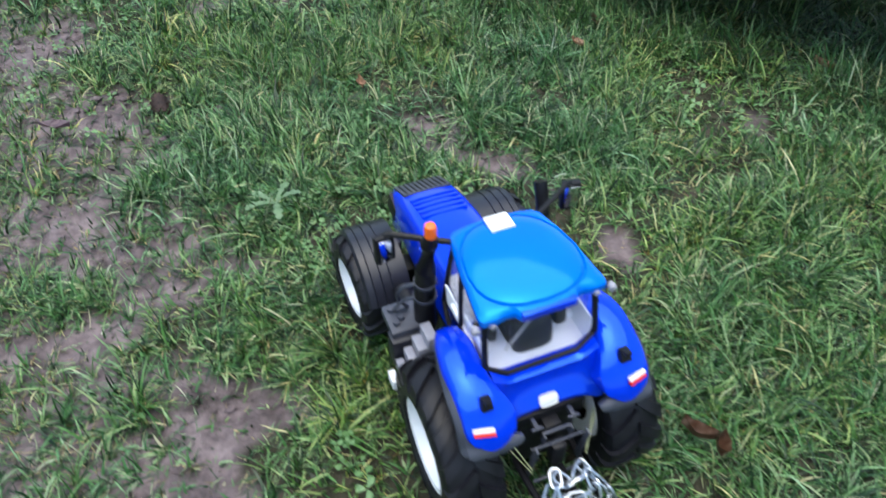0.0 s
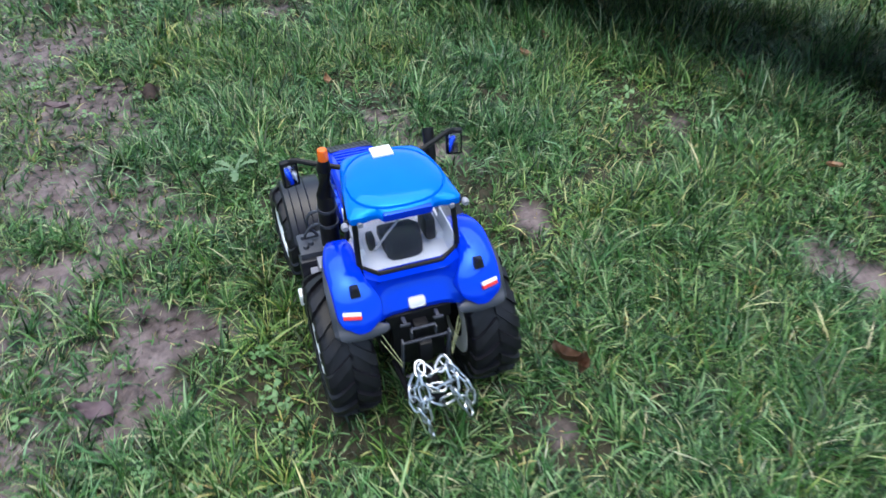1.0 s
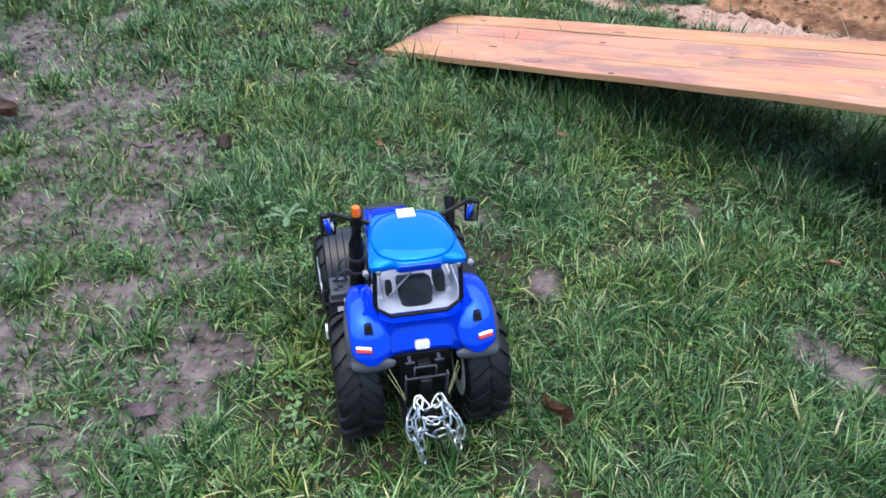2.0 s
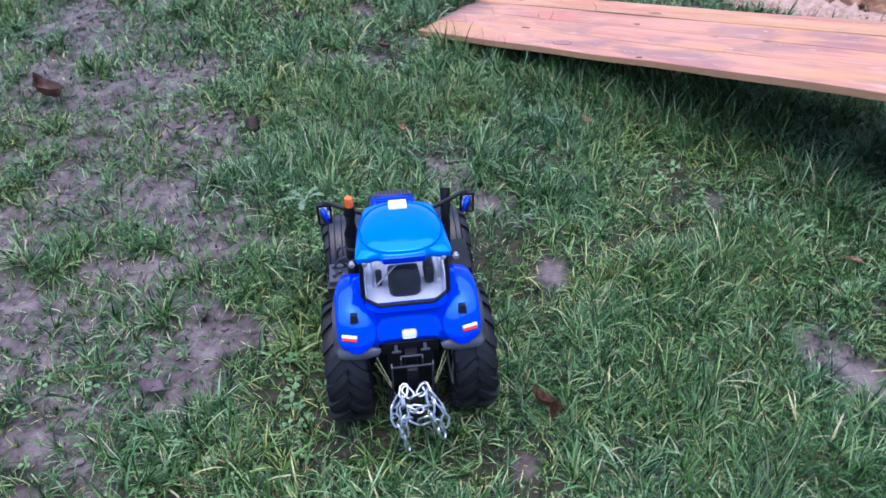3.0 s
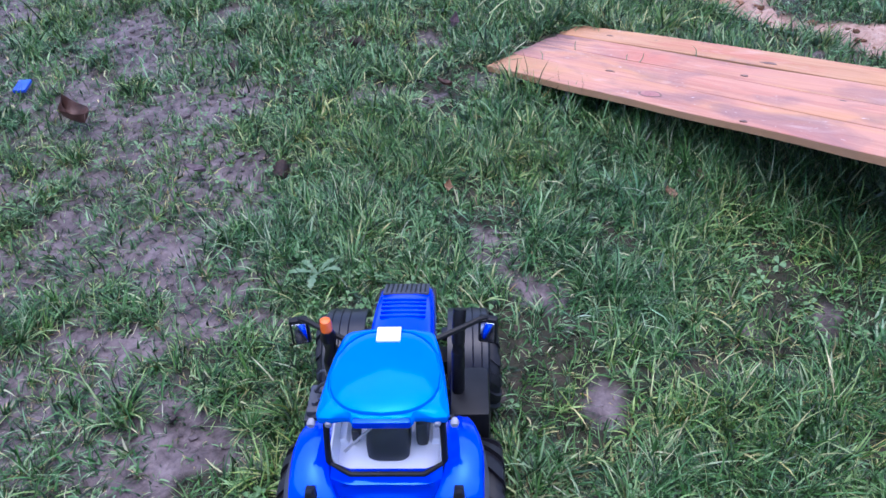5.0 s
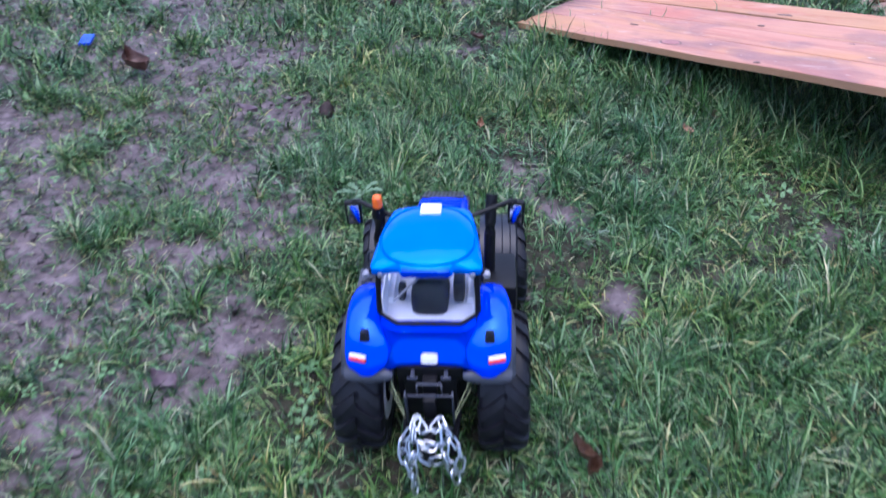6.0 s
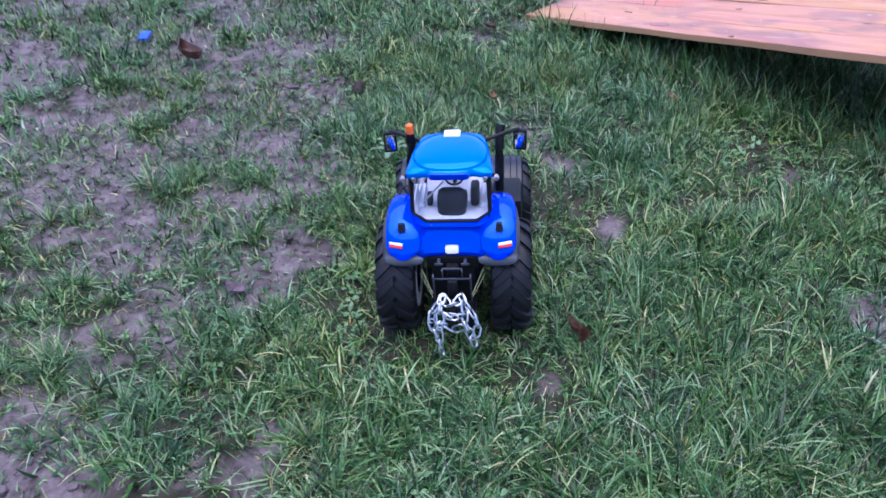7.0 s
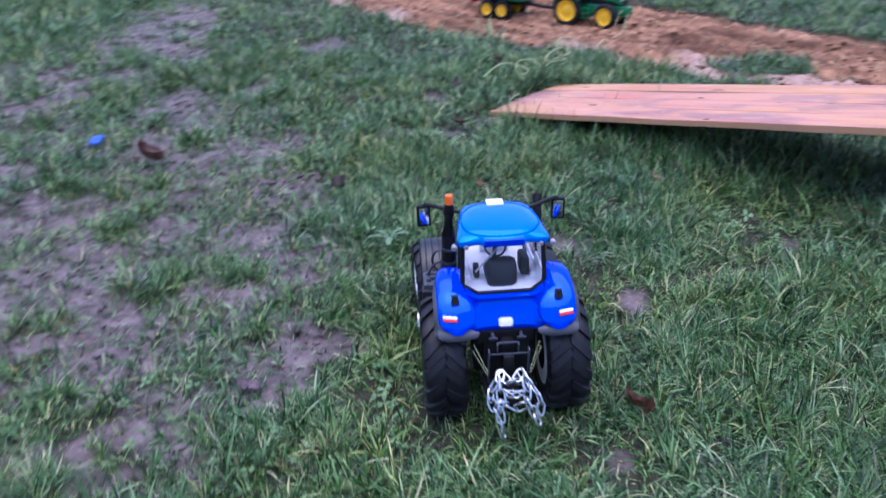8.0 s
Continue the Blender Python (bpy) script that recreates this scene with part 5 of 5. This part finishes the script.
chain = thing("steel_chain", TRACTOR.copy(), "shiny galvanised steel chain heaped over the tractor's coupling", "chain")
link_data = mesh_of("link", link_mesh(0.0128, 0.0074, 0.00115), STEEL)
r = random.Random(5)
strands = [
    [(-0.009, -0.022, 0.080), (-0.012, -0.034, 0.072), (-0.011, -0.044, 0.058), (-0.013, -0.050, 0.042), (-0.012, -0.056, 0.026), (-0.0105, -0.058, 0.014)],
    [(-0.014, -0.030, 0.074), (-0.021, -0.038, 0.062), (-0.019, -0.046, 0.050), (-0.014, -0.052, 0.036)],
    [(-0.010, -0.024, 0.080), (-0.003, -0.032, 0.072), (0.004, -0.030, 0.074), (0.010, -0.024, 0.080)],
    [(0.009, -0.022, 0.080), (0.014, -0.034, 0.070), (0.013, -0.044, 0.056), (0.019, -0.050, 0.040), (0.023, -0.054, 0.026)],
    [(0.012, -0.028, 0.076), (0.020, -0.036, 0.064), (0.026, -0.042, 0.052), (0.024, -0.050, 0.036)],
    [(-0.016, -0.046, 0.052), (-0.006, -0.044, 0.050), (0.002, -0.046, 0.044), (0.011, -0.046, 0.048)],
    [(-0.006, -0.038, 0.064), (0.000, -0.040, 0.060), (0.008, -0.040, 0.062)],
]
for s, strand in enumerate(strands):
    strand = [(x, y * 0.92, 0.079 - (0.080 - z) * 0.74) for x, y, z in strand]
    length = sum((Vector(b) - Vector(a)).length for a, b in zip(strand, strand[1:]))
    count = max(3, int(length / 0.0088))
    pts = spline(strand, count + 1)
    for k in range(count):
        a, b = pts[k], pts[k + 1]
        d = (b - a).normalized()
        q = d.to_track_quat("Y", "Z").to_matrix().to_4x4() @ pose(0, 0, 0, 0, (90 if k % 2 else 0) + r.uniform(-25, 25) + 20 * s, 0)
        link = new("link", link_data)
        link.parent = chain
        link.matrix_basis = Matrix.Translation((a + b) / 2) @ q


# ---- the green toy tractor with its trailer, on the sand ----
def green_tractor():
    ahead = math.degrees(math.atan2(-0.511, 0.858)) - 90
    base = Vector((0.221, 3.024, -0.008)) + Vector((0.511, 0.858, 0)) * 0.050
    t = thing("toy_tractor", Matrix.Translation(base) @ pose(0, 0, 0, 0, 0, ahead) @ Matrix.Scale(1.02, 4), "green toy farm tractor with yellow rims on churned sand", "toy tractor")
    for sx in (-1, 1):
        wheel(t, sx * 0.046, 0.0, 0.047, 0.030, 14, 0.003, sx, YELLOW, share=0.70)
        wheel(t, sx * 0.044, 0.133, 0.038, 0.026, 13, 0.0025, sx, YELLOW, steer=-8, share=0.70)
        bm = bmesh.new()
        rings = []
        for k in range(8):
            a = radians(15 + 125 * k / 7)
            y, z = -0.054 * math.cos(a), 0.048 + 0.054 * math.sin(a)
            rings.append([(sx * 0.026, y, z), (sx * 0.060, y, z), (sx * 0.062, y, z - 0.004), (sx * 0.026, y, z - 0.003)])
        add_loft(bm, rings)
        part("mudguard", bm, GREEN, t, "green rear mudguard")
        bm = bmesh.new()
        for z in (0.030, 0.044, 0.058):
            add_box(bm, (sx * 0.052, 0.068, z), (0.016, 0.026, 0.003), 0.0008)
        for y in (0.056, 0.080):
            add_box(bm, (sx * 0.059, y, 0.045), (0.003, 0.003, 0.034), 0.0008)
        part("steps", bm, GREEN, t, "green entry steps")
    bm = bmesh.new()
    add_loft(bm, [hood_section(*s) for s in ((0.062, 0.023, 0.116, 0.086, 0.001), (0.110, 0.023, 0.112, 0.082, 0.001), (0.150, 0.0225, 0.104, 0.078, 0.0008), (0.170, 0.021, 0.094, 0.073, 0.0), (0.176, 0.018, 0.086, 0.071, 0.0))])
    h = part("hood", bm, GREEN, t, "green bonnet with a yellow stripe")
    for sx in (-1, 1):
        part("hood_stripe", box((sx * 0.0215, 0.108, 0.1085), (0.0030, 0.092, 0.003), 0.0008, (-6, 0, 0)), YELLOW, h, "yellow stripe")
        part("headlight", box((sx * 0.0165, 0.168, 0.0865), (0.011, 0.020, 0.013), 0.004), BLACK, h, "dark headlight")
        part("headlight_lens", box((sx * 0.0195, 0.1735, 0.0855), (0.006, 0.009, 0.005), 0.0015), LENS, h, "pale headlight lens")
    part("nose_grille", box((0, 0.1720, 0.066), (0.032, 0.012, 0.034), 0.003), BLACK, h)
    part("engine", box((0, 0.115, 0.072), (0.034, 0.110, 0.032), 0.004), BLACK, t, "black engine under the bonnet")
    bm = box((0, 0.080, 0.050), (0.036, 0.200, 0.036), 0.005)
    add_box(bm, (0, 0.133, 0.040), (0.070, 0.016, 0.014), 0.003)
    part("chassis", bm, GREEN, t)
    part("front_ballast", box((0, 0.186, 0.050), (0.040, 0.014, 0.026), 0.004), GREEN, t)
    part("cab_tub", box((0, 0.020, 0.090), (0.056, 0.080, 0.030), 0.004), BLACK, t)
    for sx in (-1, 1):
        for y0, y1 in ((-0.020, -0.012), (0.022, 0.024), (0.060, 0.050)):
            part("pillar", tube([(sx * 0.029, y0, 0.098), (sx * 0.028, y1, 0.168)], 0.0022, 8), BLACK, t)
        g = part("side_window", pane([(sx * 0.0285, -0.018, 0.106), (sx * 0.0285, 0.056, 0.106), (sx * 0.0275, 0.049, 0.166), (sx * 0.0275, -0.012, 0.166)]), GLASS, t, "clear plastic window", smooth=False)
        g.visible_shadow = False
    part("column", tube([(0, 0.056, 0.100), (0, 0.046, 0.122)], 0.003, 8), BLACK, t)
    sb = box((0, 0.012, 0.112), (0.026, 0.024, 0.010), 0.003)
    add_box(sb, (0, 0.000, 0.128), (0.026, 0.006, 0.030), 0.003)
    part("seat", sb, SEAT, t)
    bm = bmesh.new()
    add_box(bm, (0, 0.020, 0.174), (0.066, 0.088, 0.012), 0.005)
    part("roof", bm, GREEN, t, "green cab roof")
    part("exhaust", tube([(0.026, 0.070, 0.100), (0.026, 0.068, 0.165)], 0.004, 10), BLACK, t)
    return t


def green_trailer():
    ahead = math.degrees(math.atan2(-0.511, 0.858)) - 90
    f, side = Vector((0.858, -0.511, 0)), Vector((0.511, 0.858, 0))
    base = Vector((-0.024, 3.172, -0.010)) + side * 0.045
    t = thing("toy_trailer", Matrix.Translation(base) @ pose(0, 0, 0, 0, 0, ahead) @ Matrix.Scale(1.07, 4), "green two-axle toy tipping trailer with yellow rims", "toy trailer")
    for sx in (-1, 1):
        for y in (-0.030, 0.030):
            wheel(t, sx * 0.044, y, 0.028, 0.024, 12, 0.002, sx, YELLOW, share=0.68)
    bm = bmesh.new()
    lo = [(-0.048, -0.085, 0.058), (0.048, -0.085, 0.058), (0.048, 0.105, 0.058), (-0.048, 0.105, 0.058)]
    hi = [(-0.056, -0.095, 0.135), (0.056, -0.095, 0.135), (0.056, 0.115, 0.135), (-0.056, 0.115, 0.135)]
    inn = [(x * 0.95, y * 0.97, 0.135) for x, y, _ in hi]
    floor = [(x * 0.94, y * 0.96, 0.064) for x, y, _ in lo]
    add_loft(bm, [lo, hi, inn, floor])
    tub = part("tub", bm, GREEN, t, "green open trailer tub", smooth=False)
    for y in (-0.05, 0.0, 0.05, 0.09):
        for sx in (-1, 1):
            part("tub_rib", box((sx * 0.0535, y, 0.096), (0.005, 0.006, 0.074), 0.001, (0, sx * 6, 0)), GREEN, tub)
    bm = box((0, 0.01, 0.048), (0.030, 0.200, 0.014), 0.003)
    add_box(bm, (0, 0.0, 0.030), (0.070, 0.012, 0.010), 0.002)
    part("chassis", bm, BLACK, t)
    part("drawbar", tube([(0, 0.100, 0.046), (0, 0.150, 0.040), (0, 0.198, 0.040)], 0.006, 8), BLACK, t)
    part("tail_bar", box((0, -0.096, 0.046), (0.090, 0.006, 0.010), 0.002), RED, t, "dark red tail bar")
    return t


green_tractor()
green_trailer()


# ---- twine: loops in the grass, and from the green tractor's nose ----
def on_ground(x, y, up=0.02):
    return (x, y, float(height(np.array([x]), np.array([y]))[0]) + up)


LOOPS = [(0.010, 2.235, 0.020), (0.033, 2.270, 0.030), (0.057, 2.295, 0.036), (0.095, 2.286, 0.034), (0.116, 2.253, 0.028), (0.101, 2.242, 0.026), (0.087, 2.270, 0.034), (0.094, 2.315, 0.038),
         (0.119, 2.347, 0.034), (0.136, 2.337, 0.026), (0.157, 2.332, 0.022), (0.182, 2.367, 0.032), (0.209, 2.366, 0.030), (0.186, 2.358, 0.028), (0.160, 2.345, 0.030), (0.161, 2.389, 0.036),
         (0.180, 2.441, 0.040), (0.207, 2.464, 0.038), (0.219, 2.450, 0.030), (0.196, 2.425, 0.030), (0.183, 2.440, 0.036), (0.184, 2.500, 0.042), (0.192, 2.550, 0.044), (0.212, 2.590, 0.040),
         (0.250, 2.602, 0.026), (0.275, 2.630, 0.012), (0.321, 2.695, 0.012)]
twine = tube(spline([on_ground(x, y, up + 0.008) for x, y, up in LOOPS], 170), 0.0014, 6)
single("twine", twine, CORD, Matrix(), "pale yellow-green twine lying in loops on the grass", "twine")
single("twine", tube(spline([(0.402, 2.976, 0.048), (0.384, 2.945, 0.044), (0.368, 2.915, 0.008)], 14), 0.0013, 6), CORD, Matrix(), "short pale twine hanging from the green tractor", "twine")
single("twine", tube(spline([(0.402, 2.976, 0.046), (0.406, 2.950, 0.036), (0.392, 2.87, 0.010), (0.372, 2.80, 0.008), (0.350, 2.75, 0.008)], 20), 0.0013, 6), CORD, Matrix(), "pale twine trailing from the green tractor over sand", "twine")


# ---- leaves, cones and weeds in the grass ----
def leaf_mesh(long, wide, curl, seed, folds=0.3):
    """A dry leaf, curled along its rib, with a wavy margin and some thickness."""
    r = random.Random(seed)
    ph = r.uniform(0, 6)
    bm = bmesh.new()
    n, m = 14, 6
    rows = []
    for i in range(n + 1):
        s = i / n
        w = wide / 2 * max(0.04, math.sin(math.pi * s ** 0.8)) * (1 + 0.14 * math.sin(11 * s + ph))
        row = []
        for k in range(m + 1):
            u = 2 * k / m - 1
            x = u * w
            z = curl * wide * (u * u) * 0.7 + curl * long * 0.35 * (s - 0.5) ** 2 * 2 + folds * 0.1 * wide * math.sin(9 * s + 4 * u + ph)
            row.append(bm.verts.new((x, (s - 0.5) * long, z)))
        rows.append(row)
    for a, b in zip(rows, rows[1:]):
        for k in range(m):
            bm.faces.new((a[k], a[k + 1], b[k + 1], b[k]))
    bmesh.ops.solidify(bm, geom=bm.faces[:], thickness=0.0006)
    return bm


def cone_mesh(r0, long, seed):
    """A small fir cone: overlapping scales in a spiral round a core, lying on its side along y."""
    rr = random.Random(seed)
    bm = bmesh.new()
    tube([(0, -long / 2, 0), (0, 0, 0), (0, long / 2, 0)], [r0 * 0.5, r0 * 0.7, r0 * 0.2], 8, False, bm)
    for k in range(46):
        s = k / 45
        a = k * 2.39996
        rad = r0 * (0.62 + 0.38 * math.sin(math.pi * (0.15 + 0.8 * s)))
        c = Vector((math.cos(a) * rad * 0.72, (s - 0.5) * long * 0.92, math.sin(a) * rad * 0.72))
        out = Vector((math.cos(a), 0.25, math.sin(a))).normalized()
        side = out.cross(Vector((0, 1, 0))).normalized()
        tip = c + out * rad * 0.42 + Vector((0, long * 0.05, 0))
        w = rad * 0.42
        p = [bm.verts.new(c - side * w), bm.verts.new(tip - side * w * 0.4), bm.verts.new(tip + side * w * 0.4), bm.verts.new(c + side * w), bm.verts.new(c + out * rad * 0.1 - Vector((0, long * 0.07, 0)))]
        for f in ((0, 1, 2, 3), (0, 4, 1), (1, 4, 2), (2, 4, 3)):
            bm.faces.new([p[i] for i in f])
    return bm


def weed(count, long, wide, seed, m, label):
    """A rosette of lobed leaves: broadleaf_weed > leaf."""
    rr = random.Random(seed)
    w0 = thing("broadleaf_weed", m, label, "weed")
    for j in range(count):
        bm = bmesh.new()
        a = 2 * math.pi * j / count + rr.uniform(-0.3, 0.3)
        ln = long * rr.uniform(0.7, 1.1)
        rise = rr.uniform(0.5, 1.3)
        rows = []
        for i in range(13):
            s = i / 12
            w = wide / 2 * (0.25 + 0.75 * s) * (1 - 0.85 * max(0, (s - 0.8) / 0.2) ** 2) * (0.55 if i % 3 == 1 else 1.0) * ln / long
            d = ln * s
            z = ln * rise * (s - 0.75 * s * s) + 0.006
            cx, cy = math.cos(a) * d, math.sin(a) * d
            row = []
            for u in (-1, 0, 1):
                row.append(bm.verts.new((cx - math.sin(a) * u * w, cy + math.cos(a) * u * w, z + abs(u) * w * 0.25)))
            rows.append(row)
        for p, q in zip(rows, rows[1:]):
            for k in range(2):
                bm.faces.new((p[k], p[k + 1], q[k + 1], q[k]))
        bmesh.ops.solidify(bm, geom=bm.faces[:], thickness=0.0004)
        part("leaf", bm, WEED, w0)
    return w0


for i, (x, y, long, wide, curl, turn, lift, mat, label) in enumerate((
        (-0.585, 1.715, 0.080, 0.042, 0.6, 60, 0.018, DEADLEAF, "dark brown curled dead leaf on muddy grass"),
        (-0.152, 1.070, 0.034, 0.022, 0.3, 75, 0.006, MAUVE, "pale mauve dead leaf pressed into mud"),
        (0.640, 1.300, 0.020, 0.014, 0.4, 80, 0.020, PALELEAF, "small orange-brown dead leaf in the grass"),
        (0.054, 1.613, 0.024, 0.011, 0.6, 10, 0.022, PALELEAF, "small narrow tan dead leaf in the grass"),
        (-0.052, 2.182, 0.050, 0.018, 0.8, 8, 0.022, MAUVE, "rolled mauve dead leaf in the grass"),
        (0.030, 2.436, 0.034, 0.024, 0.5, 40, 0.022, DEADLEAF, "dark brown dead leaf beside the twine"),
        (-0.017, 1.924, 0.030, 0.018, 0.5, 70, 0.018, DEADLEAF, "dark crumpled dead leaf in the grass"),
        (0.345, 1.640, 0.022, 0.016, 0.4, 30, 0.020, PALELEAF, "small tan leaf in the shade of the boards"),
        (-0.313, 1.599, 0.036, 0.022, 0.3, 85, 0.024, MAUVE, "flat mauve dead leaf lying on the grass"),
        (0.384, 1.685, 0.022, 0.013, 0.6, 10, 0.020, RUST, "small rust-brown dead leaf in the grass"),
        (0.63, 1.525, 0.026, 0.015, 0.6, 35, 0.018, PALELEAF, "pale tan curled dead leaf in the grass"),
        (0.258, 1.062, 0.028, 0.012, 1.1, 50, 0.018, RUST, "crumpled rust-brown dead leaf behind the blue tractor"),
        (0.268, 1.046, 0.019, 0.012, 1.3, -20, 0.020, RUST, "crumpled rust-brown leaf piece behind the blue tractor"))):
    at = on_ground(x, y, lift)
    single("dead_leaf", leaf_mesh(long, wide, curl, 60 + i), mat, pose(*at, 6, 12, turn), label, "leaf", "dead leaves on the lawn")
for i, (x, y, r0, long, turn) in enumerate(((-0.222, 2.094, 0.012, 0.032, 75), (-0.422, 1.973, 0.013, 0.034, 40), (-0.195, 1.63, 0.011, 0.030, 15))):
    single("fir_cone", cone_mesh(r0, long, 80 + i), CONE, pose(*on_ground(x, y, r0 * 0.75), 12, 0, turn), "dark brown fir cone half sunk in the grass", "cone", "cones on the lawn")
weed(5, 0.031, 0.012, 3, pose(*on_ground(-0.056, 1.400, 0.012), 0, 0, 70), "pale green lobed weed rosette among the grass")
bit = box((0, 0, 0.004), (0.022, 0.036, 0.006), 0.002, (0, 8, 0))
single("foil_scrap", bit, BLUEBIT, pose(*on_ground(-0.752, 1.815, 0.014), 6, -8, 15), "small scrap of blue foil on the lawn", "scrap")
